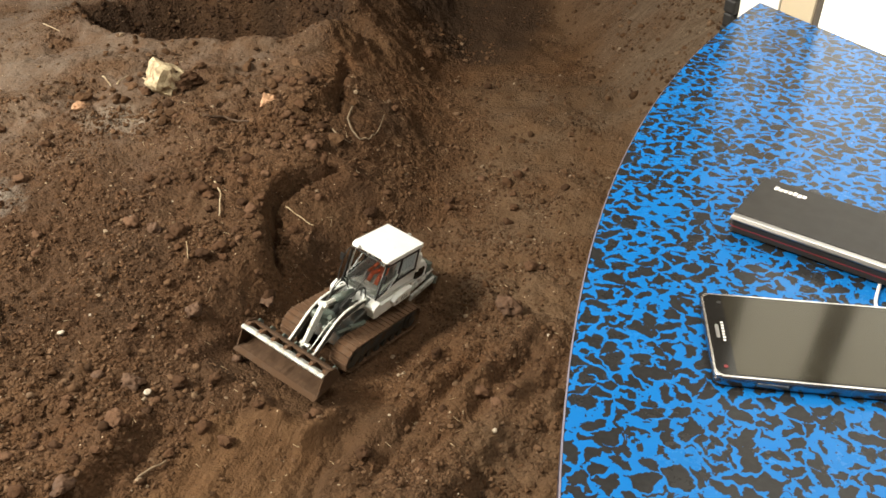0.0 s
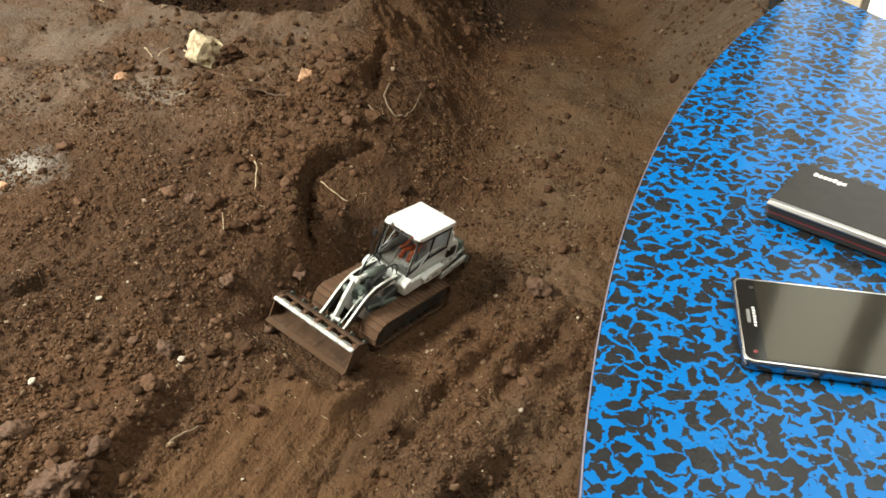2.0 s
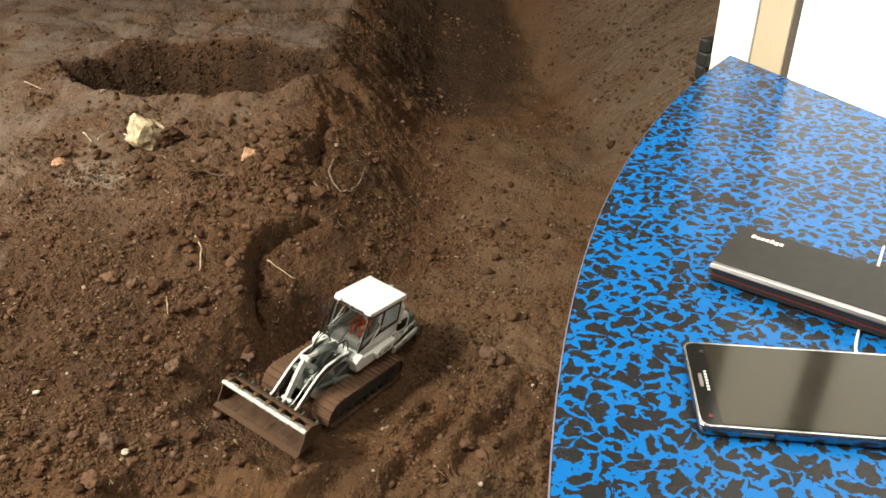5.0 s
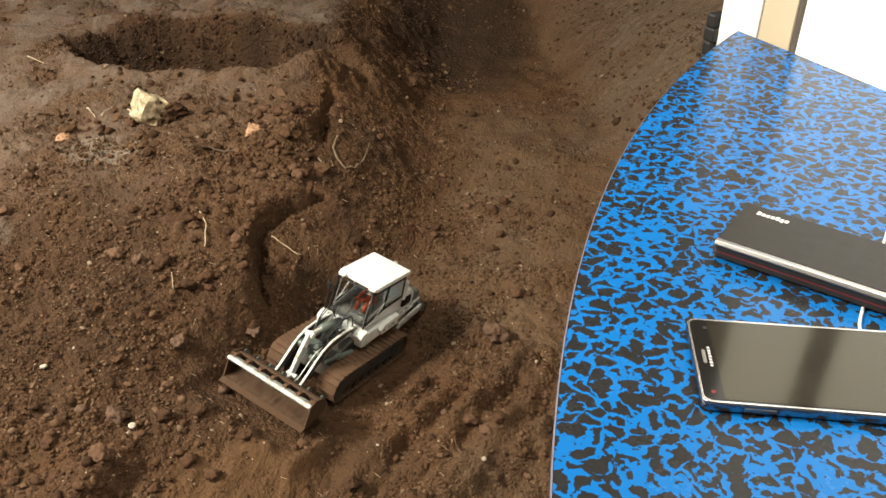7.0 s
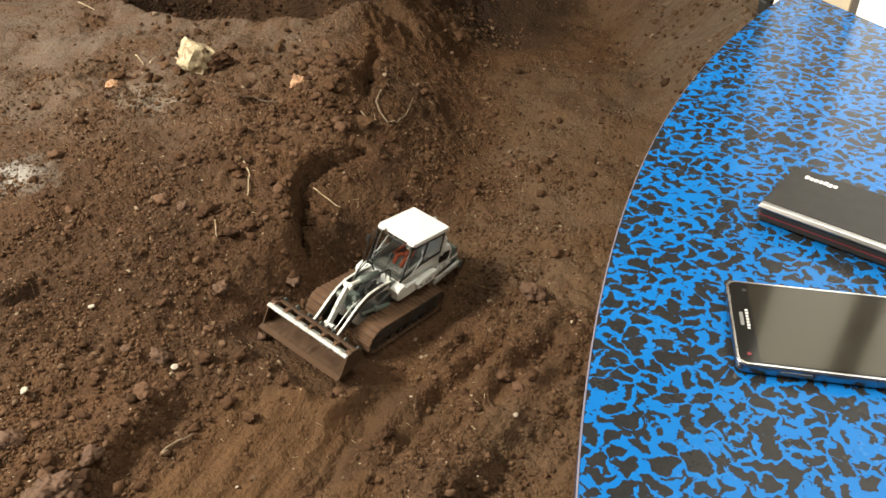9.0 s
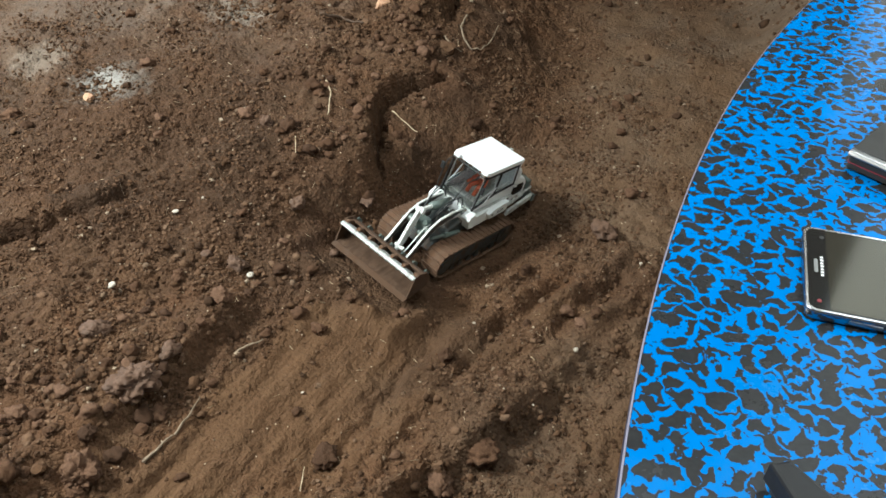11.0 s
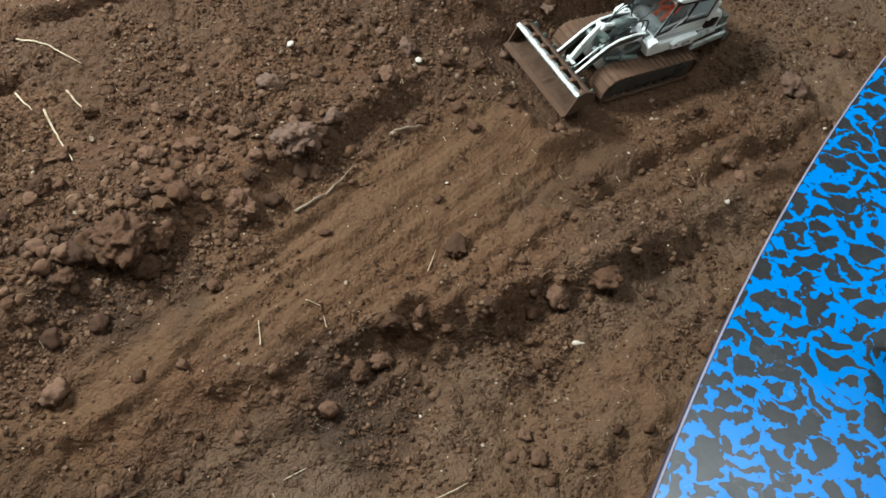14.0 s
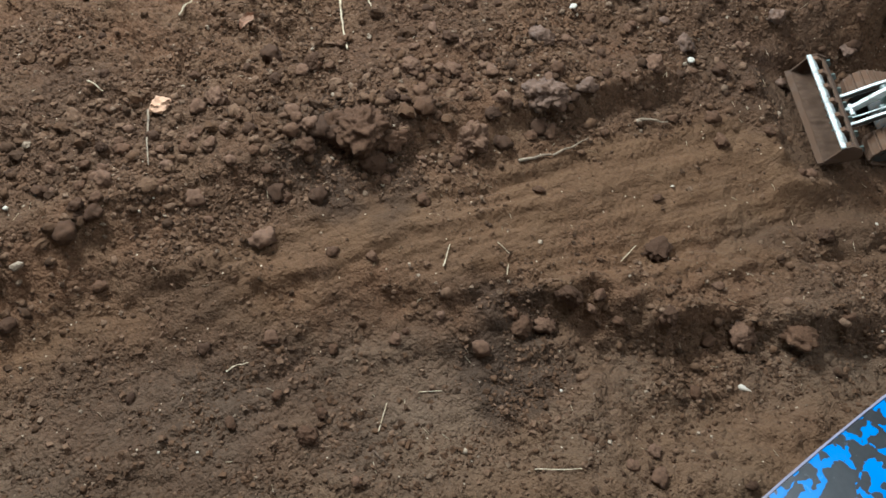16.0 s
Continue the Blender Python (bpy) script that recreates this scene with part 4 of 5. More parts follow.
def power_bank():
    pb = new("power_bank")
    L, W, H = 0.145, 0.0695, 0.0148
    def layer(name, z0, z1, inset, material, label="", bev=0.0):
        return part(name, slab(rounded(L - inset, W - inset, 0.003, 4), z0, z1, bev), material, pb, label)
    layer("bottom_shell", 0.0, 0.0048, 0.0015, M_MATT, "matt black lower shell", 0.001)
    layer("red_line", 0.0048, 0.0058, 0.001, M_RED, "thin red line")
    layer("side_shell", 0.0058, 0.0105, 0.0012, M_MATT)
    part("silver_edge", plate([(-W / 2 - 0.0006, 0.0106), (-W / 2 - 0.0008, 0.0116), (-W / 2 + 0.0010, 0.0138), (-W / 2 + 0.0050, 0.0146), (-W / 2 + 0.0050, 0.0106)], -L / 2, L / 2, 0.0006), M_SILVER, pb, "polished silver long edge").matrix_local = pose(0, 0, 0, 0, 0, 90) @ Matrix.Diagonal((1, -1, 1, 1))
    part("top_shell", slab([(-L / 2, -W / 2 + 0.0051), (L / 2, -W / 2 + 0.0051), (L / 2, W / 2), (-L / 2, W / 2)], 0.0106, H, 0.0008), M_MATT, pb, "matt black top")
    bars(H, [(-L / 2 + 0.012 + 0.0036 * i, W / 2 - 0.0145 - 0.0012 * (i == 5), -L / 2 + 0.0148 + 0.0036 * i, W / 2 - 0.0105 + 0.0012 * (i in (0, 4))) for i in range(7)], M_PRINT, pb)
    a = -39.9
    d, n = Vector((math.cos(radians(a)), math.sin(radians(a)), 0)), Vector((-math.sin(radians(a)), math.cos(radians(a)), 0))
    c = Vector((0.2195, 0.4890, 0)) + d * (L / 2) + n * (W / 2)
    pb.matrix_world = pose(c.x, c.y, TOP + 0.0022, 0, 0, a)
    return tagged(pb, "flat black power bank with silver edge, on the table", "power bank")


power_bank()


def strap_box():
    sb = new("battery_case")
    shape = [(0.0, 0.0), (0.0095, 0.003), (0.060, -0.050), (0.095, -0.100), (0.060, -0.118), (0.042, -0.105)]
    part("shell", slab(shape, 0.004, 0.0195, 0.002), M_BLACK, sb, "matt black tapering shell")
    part("foot", slab([(0.004, -0.004), (0.009, -0.003), (0.055, -0.052), (0.080, -0.098), (0.060, -0.106), (0.046, -0.098)], 0.0, 0.004), M_RUBBER, sb)
    bm = bmesh.new()
    for i in range(8):
        m = Matrix.Translation((0.0225 + 0.0030 * i, -0.0275 - 0.0038 * i, 0.0196)) @ pose(0, 0, 0, 0, 0, -44)
        tall = 0.0042 if i in (0, 4, 7) else 0.0030
        stroke = bmesh.new()
        box(stroke, (-0.0019, -tall, 0.0), (0.0019, tall * 0.85, 0.0002))
        stroke.transform(m)
        piece = bpy.data.meshes.new("stroke")
        stroke.to_mesh(piece)
        stroke.free()
        bm.from_mesh(piece)
        bpy.data.meshes.remove(piece)
    part("label_print", bm, M_PRINT, sb, "bold white lettering")
    sb.matrix_world = pose(0.1195, 0.2115, TOP + 0.0003)
    return tagged(sb, "black tapering battery case with white print, on the table", "case")


strap_box()
tagged(tube("white_cable", [(0.2900, 0.3930, TOP + 0.0012), (0.2955, 0.4075, TOP + 0.0012), (0.3300, 0.4580, TOP + 0.0012), (0.3780, 0.5270, TOP + 0.0012)], 0.0011, M_PRINT), "thin white charging cable running under the power bank", "cable")


# ---- crawler loader ----
def belt_points(half, r, n):
    """n places with their slope along a track belt of the given half length between wheel centres."""
    straight, arc = 2 * half, math.pi * r
    total = 2 * (straight + arc)
    out = []
    for i in range(n):
        d = total * i / n
        if d < straight:
            out.append((-half + d, 2 * r, 0.0))
        elif d < straight + arc:
            a = (d - straight) / r
            out.append((half + r * math.sin(a), r + r * math.cos(a), a))
        elif d < 2 * straight + arc:
            out.append((half - (d - straight - arc), 0.0, math.pi))
        else:
            a = (d - 2 * straight - arc) / r
            out.append((-half - r * math.sin(a), r - r * math.cos(a), math.pi + a))
    return out


def crawler_loader():
    ld = new("crawler_loader")

    # tracks
    R, HALF = 0.0275, 0.0925
    shoe = bmesh.new()
    box(shoe, (-0.0059, -0.0195, -0.0030), (0.0059, 0.0195, 0.0002), 0.0006, 1)
    box(shoe, (-0.0056, -0.0192, 0.0000), (-0.0036, 0.0192, 0.0024), 0.0004, 1)
    shoe_mesh = bpy.data.meshes.new("track_shoe")
    shoe.to_mesh(shoe_mesh)
    shoe.free()
    shoe_mesh.materials.append(M_TRACK)
    for side in (1, -1):
        y = 0.057 * side
        bm = plate([(-0.094, 0.012), (0.09, 0.012), (0.098, 0.028), (0.09, 0.044), (-0.094, 0.044), (-0.102, 0.028)], y - 0.011, y + 0.011, 0.002)
        track = part("track", bm, M_DARK, ld, "muddy steel crawler track")
        for x, z, a in belt_points(HALF, R, 42):
            ob = new("track_shoe", shoe_mesh)
            ob.parent = track
            ob.matrix_local = Matrix.Translation((x, y, z + 0.003)) @ pose(0, 0, 0, 0, math.degrees(a), 0)
        for x, r in ((-HALF, 0.0225), (HALF, 0.0225)):
            wheel = rod(bmesh.new(), (x, y - 0.013 * side, 0.0305), (x, y + 0.0145 * side, 0.0305), r, 28)
            rod(wheel, (x, y + 0.0145 * side, 0.0305), (x, y + 0.0170 * side, 0.0305), 0.010, 18)
            part("wheel", wheel, M_DARK, track)
        for i in range(6):
            x = -0.062 + 0.025 * i
            part("roller", rod(bmesh.new(), (x, y - 0.012, 0.0105), (x, y + 0.0135 * side, 0.0105), 0.0075, 16), M_DARK, track)
        cover = boxed((-0.075, y + 0.010 * side - 0.002, 0.020), (0.07, y + 0.010 * side + 0.003, 0.042), 0.0015)
        part("side_guard", cover, M_DARK, track)

    # hull between the tracks
    hull = plate([(-0.13, 0.030), (-0.11, 0.018), (0.075, 0.018), (0.098, 0.034), (0.085, 0.062), (0.02, 0.084), (-0.13, 0.084)], -0.036, 0.036, 0.003)
    part("hull", hull, M_DARK, ld, "dark grey-green hull")

    # cab base with skirts over the tracks
    base = plate([(-0.086, 0.078), (-0.020, 0.070), (0.000, 0.069), (0.010, 0.075), (0.012, 0.094), (-0.086, 0.100)], -0.052, 0.052, 0.0018)
    part("cab_base", base, M_WHITE, ld)
    lip = plate([(0.002, 0.068), (0.020, 0.070), (0.0255, 0.090), (0.0225, 0.0955), (0.007, 0.1015)], -0.052, 0.052, 0.0012)
    part("front_ledge", lip, M_WHITE, ld)
    part("floor_plate", boxed((-0.118, -0.046, 0.097), (0.004, 0.046, 0.1000)), M_SEAT, ld)
    for side in (1, -1):
        y0, y1 = sorted((0.0505 * side, 0.0600 * side))
        box_ = part("side_locker", plate([(-0.086, 0.084), (-0.032, 0.080), (-0.026, 0.092), (-0.040, 0.100), (-0.086, 0.106)], y0, y1, 0.0015), M_WHITE, ld)
        latch = boxed((-0.040, 0.0597 * side - 0.0006, 0.0875), (-0.035, 0.0597 * side + 0.0008, 0.0915))
        part("latch", latch, M_INK, box_)
        text = bpy.data.curves.new("number_print", "FONT")
        text.body, text.size, text.align_x, text.extrude = "634", 0.0135, "CENTER", 0.0001
        carrier = new("number_print", text)
        dep = bpy.context.evaluated_depsgraph_get()
        me = bpy.data.meshes.new_from_object(carrier.evaluated_get(dep))
        bpy.data.objects.remove(carrier)
        me.materials.append(M_INK)
        ob = new("number_print", me)
        ob.parent = box_
        ob.matrix_local = pose(-0.062, 0.0603 * side, 0.0870, 90, 0, 180 if side > 0 else 0)

    # cab: pillars, door panels, panes, roof
    Z0, Z1 = 0.096, 0.174
    cab = part("cab_frame", boxed((-0.1195, -0.041, Z0), (-0.1155, 0.041, Z1), 0.001), M_WHITE, ld, "white cab frame with black window rims")
    for side in (1, -1):
        y = 0.041 * side
        a, b = sorted((y - 0.003 * side, y))
        part("door_panel", plate([(-0.118, Z0), (0.008, Z0), (0.006, 0.108), (-0.05, 0.122), (-0.118, 0.126)], a, b, 0.0008), M_WHITE, cab)
        bm = bmesh.new()
        for p, q, r in (((0.0085, Z0), (-0.0045, Z1), 0.0021), ((-0.052, 0.120), (-0.056, Z1), 0.0022), ((-0.113, 0.124), (-0.109, Z1), 0.0030)):
            rod(bm, (p[0], y - 0.001 * side, p[1]), (q[0], y - 0.001 * side, q[1]), r, 10)
        for p, q in (((0.007, 0.107), (-0.05, 0.1215)), ((-0.05, 0.1215), (-0.113, 0.1255)), ((-0.004, Z1 - 0.004), (-0.111, Z1 - 0.004))):
            rod(bm, (p[0], y + 0.0004 * side, p[1]), (q[0], y + 0.0004 * side, q[1]), 0.0022, 8)
        part("window_rim", bm, M_RUBBER, cab)
        bm = bmesh.new()
        yi = y - 0.0048 * side
        for p, q in (((0.003, Z0 + 0.004), (-0.0085, Z1)), ((-0.0555, 0.120), (-0.0595, Z1)), ((0.002, 0.1115), (-0.05, 0.1255)), ((-0.05, 0.1255), (-0.108, 0.1295))):
            rod(bm, (p[0], yi, p[1]), (q[0], yi, q[1]), 0.0017, 8)
        part("inner_trim", bm, M_WHITE, cab, "white inner window trim")
        part("pane", plate([(0.0055, 0.109), (-0.049, 0.1225), (-0.0535, Z1 - 0.005), (-0.0045, Z1 - 0.005)], y - 0.0006, y + 0.0006), M_GLASS, cab)
        part("pane", plate([(-0.056, 0.1235), (-0.110, 0.127), (-0.106, Z1 - 0.005), (-0.0585, Z1 - 0.005)], y - 0.0006, y + 0.0006), M_GLASS, cab)
        rail = rod(bmesh.new(), (-0.020, y + 0.003 * side, 0.113), (-0.046, y + 0.003 * side, 0.140), 0.0011, 8)
        part("grab_rail", rail, M_WHITE, cab)
        part("corner_post", plate([(-0.1175, Z0), (-0.108, Z0), (-0.104, Z1), (-0.1175, Z1)], a, b, 0.0006), M_WHITE, cab)
    screen = bmesh.new()
    v = [screen.verts.new(p) for p in ((0.0095, -0.039, 0.099), (0.0095, 0.039, 0.099), (-0.0035, 0.039, Z1 - 0.003), (-0.0035, -0.039, Z1 - 0.003))]
    screen.faces.new(v)
    bmesh.ops.solidify(screen, geom=screen.faces[:], thickness=0.0008)
    part("windscreen", screen, M_GLASS, cab)
    for p, z in ((0.0098, 0.0985), (-0.0035, Z1 - 0.002)):
        part("windscreen_rim", rod(bmesh.new(), (p, -0.040, z), (p, 0.040, z), 0.0016, 8), M_RUBBER, cab)
    tube("hand_rail", [(0.010, -0.048, 0.098), (0.006, -0.050, 0.130), (-0.002, -0.049, 0.158), (-0.012, -0.044, 0.170)], 0.0011, M_RUBBER, cab)
    wiper = rod(bmesh.new(), (0.011, -0.004, 0.100), (0.0035, 0.012, 0.145), 0.0007, 6)
    part("wiper", wiper, M_RUBBER, cab)
    for side in (1, -1):
        mirror = rod(bmesh.new(), (0.004, 0.042 * side, 0.150), (0.012, 0.050 * side, 0.158), 0.0008, 6)
        box(mirror, (0.010, 0.0485 * side - 0.004, 0.145), (0.0125, 0.0485 * side + 0.004, 0.160), 0.001)
        part("mirror", mirror, M_RUBBER, cab)
    outline = rounded(0.112, 0.088, 0.0028, 4, -0.0635, 0.0)
    roof = slab(outline, Z1, Z1 + 0.0090, 0.0014, 3)
    for y0, y1 in ((0.026, 0.0425), (-0.0425, -0.026)):
        box(roof, (-0.018, y0, Z1 + 0.0006), (-0.002, y1, Z1 + 0.0085), 0.0028)
    roof_ob = part("roof", roof, M_ROOF, ld, "bright white cab roof")
    for y in (0.034, -0.034):
        lampbox = boxed((-0.003, y - 0.006, Z1 - 0.004), (0.003, y + 0.006, Z1 + 0.004), 0.0015)
        part("work_light", lampbox, M_CHROME, roof_ob)
    seat = boxed((-0.075, -0.014, 0.100), (-0.042, 0.020, 0.1155), 0.004)
    box(seat, (-0.082, -0.013, 0.112), (-0.0715, 0.019, 0.150), 0.004)
    part("seat", seat, M_SEAT, ld, "dark grey seat")
    console = boxed((-0.020, -0.030, 0.1), (-0.002, 0.030, 0.112), 0.003)
    for y in (0.012, -0.012):
        rod(console, (-0.016, y, 0.110), (-0.022, y, 0.128), 0.0012, 6)
    part("console", console, M_SEAT, ld)

    # engine hood
    hood = plate([(-0.186, 0.062), (-0.121, 0.062), (-0.121, 0.124), (-0.135, 0.127), (-0.166, 0.122), (-0.183, 0.106)], -0.034, 0.034)
    bmesh.ops.bevel(hood, geom=hood.edges[:], offset=0.0065, segments=4, affect="EDGES", profile=0.5)
    hood_ob = part("engine_hood", hood, M_WHITE, ld, "rounded white engine hood", True)
    for side in (1, -1):
        y0, y1 = sorted((0.0336 * side, 0.0346 * side))
        out = [(x - 0.151, z + 0.096) for x, z in rounded(0.040, 0.024, 0.007, 5)]
        part("side_grille", plate(out, y0, y1), M_PANE, hood_ob, "black side grille")
    vents = bmesh.new()
    for i in range(9):
        y = -0.028 + 0.0063 * i
        plate([(-0.1690, 0.1205), (-0.1835, 0.1055), (-0.1842, 0.1062), (-0.1696, 0.1212)], y, y + 0.0030, 0.0, vents)
    part("vent", vents, M_INK, hood_ob)
    cap = rod(bmesh.new(), (-0.160, 0.022, 0.120), (-0.160, 0.022, 0.1255), 0.0045, 16)
    part("filler_cap", cap, M_INK, hood_ob)
    pipe = rod(bmesh.new(), (-0.140, -0.004, 0.122), (-0.140, -0.004, 0.160), 0.0040, 14)
    rod(pipe, (-0.140, -0.004, 0.158), (-0.143, -0.004, 0.172), 0.0036, 14)
    part("exhaust", pipe, M_LIP, hood_ob, "grey exhaust pipe")
    filt = rod(bmesh.new(), (-0.129, 0.033, 0.112), (-0.129, 0.033, 0.148), 0.0085, 20)
    rod(filt, (-0.129, 0.033, 0.148), (-0.129, 0.033, 0.151), 0.0070, 20)
    part("air_filter", filt, M_WHITE, ld, "white upright air filter")

    # ripper
    rip = part("ripper", boxed((-0.214, -0.050, 0.056), (-0.203, 0.050, 0.074), 0.002), M_GREY, ld, "grey-green rear ripper")
    part("cross_bar", boxed((-0.200, -0.036, 0.060), (-0.188, 0.036, 0.104), 0.002), M_GREY, rip)
    for y in (-0.044, 0.0, 0.044):
        claw = plate([(-0.221, 0.076), (-0.209, 0.080), (-0.203, 0.056), (-0.211, 0.030), (-0.226, 0.020), (-0.219, 0.036), (-0.225, 0.060)], y - 0.0055, y + 0.0055, 0.0012)
        part("claw", claw, M_TRACK, rip, "muddy ripper claw")
    for side in (1, -1):
        y = 0.044 * side
        part("ripper_arm", plate([(-0.122, 0.046), (-0.124, 0.058), (-0.206, 0.074), (-0.210, 0.062)], y - 0.003, y + 0.003, 0.001), M_LIP, rip, "pale worn ripper arm")
        cyl = rod(bmesh.new(), (-0.130, y - 0.008 * side, 0.066), (-0.175, y - 0.008 * side, 0.078), 0.005, 14)
        rod(cyl, (-0.175, y - 0.008 * side, 0.078), (-0.205, y - 0.008 * side, 0.086), 0.0026, 10)
        part("ripper_cylinder", cyl, M_LIP, rip, "pale hydraulic cylinder", True)

    # lift arms
    for side in (1, -1):
        y = 0.0275 * side
        top = [(0.012, 0.104), (0.050, 0.1065), (0.086, 0.102), (0.106, 0.0925), (0.124, 0.077), (0.150, 0.050), (0.176, 0.031), (0.186, 0.021)]
        low = [(0.176, 0.016), (0.160, 0.026), (0.136, 0.046), (0.112, 0.068), (0.090, 0.084), (0.060, 0.090), (0.012, 0.088)]
        arm_ob = part("lift_arm", plate(top + low, y - 0.0020, y + 0.0020, 0.0007), M_ARM, ld, "white bent lift arm")
        # thin dark panels standing in for the shade on the arm sides
        for y0, y1 in ((y + 0.0021, y + 0.0023), (y - 0.0023, y - 0.0021)):
            inset = plate([(x, z - 0.0026) for x, z in top[:7]] + [(x, z + 0.0022) for x, z in low[1:6]], y0, y1)
            part("side_panel", inset, M_DARK, arm_ob, "arm side coloured dark for its shade")
        prints = bmesh.new()
        for i in range(8):
            yy = y + 0.0024 * side
            lo, hi = sorted((yy, yy + 0.0002 * side))
            box(prints, (0.046 + 0.0048 * i, lo, 0.0925), (0.0495 + 0.0048 * i, hi, 0.098))
        part("label_print", prints, M_INK, arm_ob)
        pin = rod(bmesh.new(), (0.180, y - 0.006, 0.022), (0.180, y + 0.006, 0.022), 0.0045, 14)
        part("pivot_pin", pin, M_CHROME, arm_ob)
        part("bracket", boxed((0.166, y - 0.005, 0.015), (0.186, y + 0.006, 0.024), 0.001), M_WHITE, arm_ob)
        boss = rod(bmesh.new(), (0.020, y - 0.0035, 0.098), (0.020, y + 0.0045 * side, 0.098), 0.0075, 18)
        part("boss", boss, M_GREY, arm_ob)
        cyl = rod(bmesh.new(), (0.025, y + 0.009 * side, 0.056), (0.072, y + 0.009 * side, 0.066), 0.0055, 16)
        part("lift_cylinder", rod(cyl, (0.072, y + 0.009 * side, 0.066), (0.108, y + 0.009 * side, 0.073), 0.0028, 12), M_GREY, ld, "grey-green hydraulic cylinder")
        tube("hose", [(0.014, y * 0.75, 0.100), (0.026, y * 0.80, 0.126), (0.052, y * 0.78, 0.128), (0.076, y * 0.62, 0.108), (0.092, y * 0.5, 0.090)], 0.0012, M_RUBBER, ld)
    cross = rod(bmesh.new(), (0.104, -0.0255, 0.080), (0.104, 0.0255, 0.080), 0.0080, 18)
    box(cross, (0.086, -0.012, 0.072), (0.112, 0.012, 0.092), 0.003)
    rod(cross, (0.086, 0.010, 0.086), (0.112, 0.0155, 0.096), 0.0045, 14)
    rod(cross, (0.118, 0.012, 0.076), (0.118, 0.022, 0.076), 0.0055, 16)
    part("cross_tube", cross, M_GREY, ld)
    tilt = rod(bmesh.new(), (0.024, -0.002, 0.103), (0.080, -0.002, 0.110), 0.0078, 18)
    part("tilt_cylinder", tilt, M_GREY, ld, "grey-green tilt cylinder", True)
    piston = rod(bmesh.new(), (0.080, -0.002, 0.110), (0.114, -0.002, 0.113), 0.0035, 14)
    rod(piston, (0.112, -0.010, 0.113), (0.112, 0.006, 0.113), 0.0052, 14)
    part("piston_rod", piston, M_ARM, ld)
    lever = plate([(0.106, 0.118), (0.117, 0.118), (0.134, 0.088), (0.150, 0.052), (0.146, 0.040), (0.136, 0.046), (0.118, 0.080)], -0.0052, 0.0012, 0.0012)
    part("tilt_lever", lever, M_ARM, ld, "worn white tilt lever")
    link = boxed((0.142, -0.0055, 0.040), (0.192, 0.0025, 0.047), 0.0012)
    rod(link, (0.146, -0.010, 0.044), (0.146, 0.010, 0.044), 0.0045, 12)
    part("tilt_link", link, M_LIP, ld)
    for y in (0.013, -0.015):
        tube("hose", [(0.018, y, 0.102), (0.034, y * 1.4, 0.124), (0.060, y * 1.2, 0.121), (0.086, y, 0.100), (0.100, y * 1.3, 0.080)], 0.0011, M_RUBBER, ld)
    for y in (0.0205,):
        tube("pale_hose", [(0.100, y, 0.092), (0.122, y, 0.084), (0.146, y * 0.9, 0.056), (0.170, y, 0.044), (0.180, y * 1.2, 0.036)], 0.0012, M_LIP, ld)
    for x, y, z in ((0.034, 0.017, 0.090), (0.048, -0.017, 0.092), (0.064, 0.015, 0.090), (0.072, -0.014, 0.086)):
        part("valve_block", boxed((x - 0.008, y - 0.0055, z - 0.006), (x + 0.008, y + 0.0055, z + 0.005), 0.0015), M_DARK, ld)
    for x, y, z in ((0.050, 0.010, 0.101), (0.040, -0.012, 0.103), (0.066, 0.007, 0.098)):
        fitting = rod(bmesh.new(), (x - 0.007, y, z), (x + 0.007, y + 0.002, z), 0.0026, 10)
        part("hose_fitting", fitting, M_INK, ld)

    # bucket: curved shell, side plates, slotted spill guard and lip
    HW = 0.088

    def tipped(bm):
        """Turns a piece of the bucket 38 degrees forward about the spill guard."""
        bmesh.ops.rotate(bm, verts=bm.verts[:], cent=(0.2085, 0.0, 0.066), matrix=Matrix.Rotation(radians(38), 3, "Y"))
        return bm

    inner = [(0.2400, 0.0365), (0.2250, 0.0300), (0.2080, 0.0235), (0.2000, 0.0215), (0.1930, 0.0230), (0.1890, 0.0275), (0.1880, 0.0340), (0.1905, 0.0430), (0.1950, 0.0500)]
    outer = [(0.2420, 0.0335), (0.2260, 0.0270), (0.2090, 0.0205), (0.2000, 0.0182), (0.1910, 0.0200), (0.1860, 0.0262), (0.1850, 0.0340), (0.1875, 0.0440), (0.1920, 0.0515)]
    shell = plate(inner + outer[::-1], -HW, HW)
    bucket = part("bucket", tipped(shell), M_BUCKET, ld, "wide steel bucket caked with brown soil")
    # soil caked on the inside of the shell
    cake = bmesh.new()
    rows = []
    for i in range(23):
        f = i / 22 * (len(inner) - 1)
        j = min(int(f), len(inner) - 2)
        x0, z0, x1, z1 = *inner[j], *inner[j + 1]
        x, z, long = x0 + (x1 - x0) * (f - j), z0 + (z1 - z0) * (f - j), math.hypot(x1 - x0, z1 - z0)
        row = []
        for n in range(89):
            y = -HW + 0.0008 + (2 * HW - 0.0016) * n / 88
            lift = 0.0016 + 0.0030 * noise.noise(Vector((f * 0.5, y * 45, 3.0))) + 0.0016 * noise.noise(Vector((f * 2.0, y * 160, 7.0))) + 0.0030 * math.exp(-((f - 4.5) / 1.6) ** 2)
            lift = max(0.0002, lift)
            row.append(cake.verts.new((x + lift * (z1 - z0) / long, y, z - lift * (x1 - x0) / long)))
        rows.append(row)
    for a, b in zip(rows, rows[1:]):
        for n in range(88):
            cake.faces.new((a[n], b[n], b[n + 1], a[n + 1]))
    part("caked_soil", tipped(cake), M_CAKE, bucket, "brown soil caked inside the bucket", True)
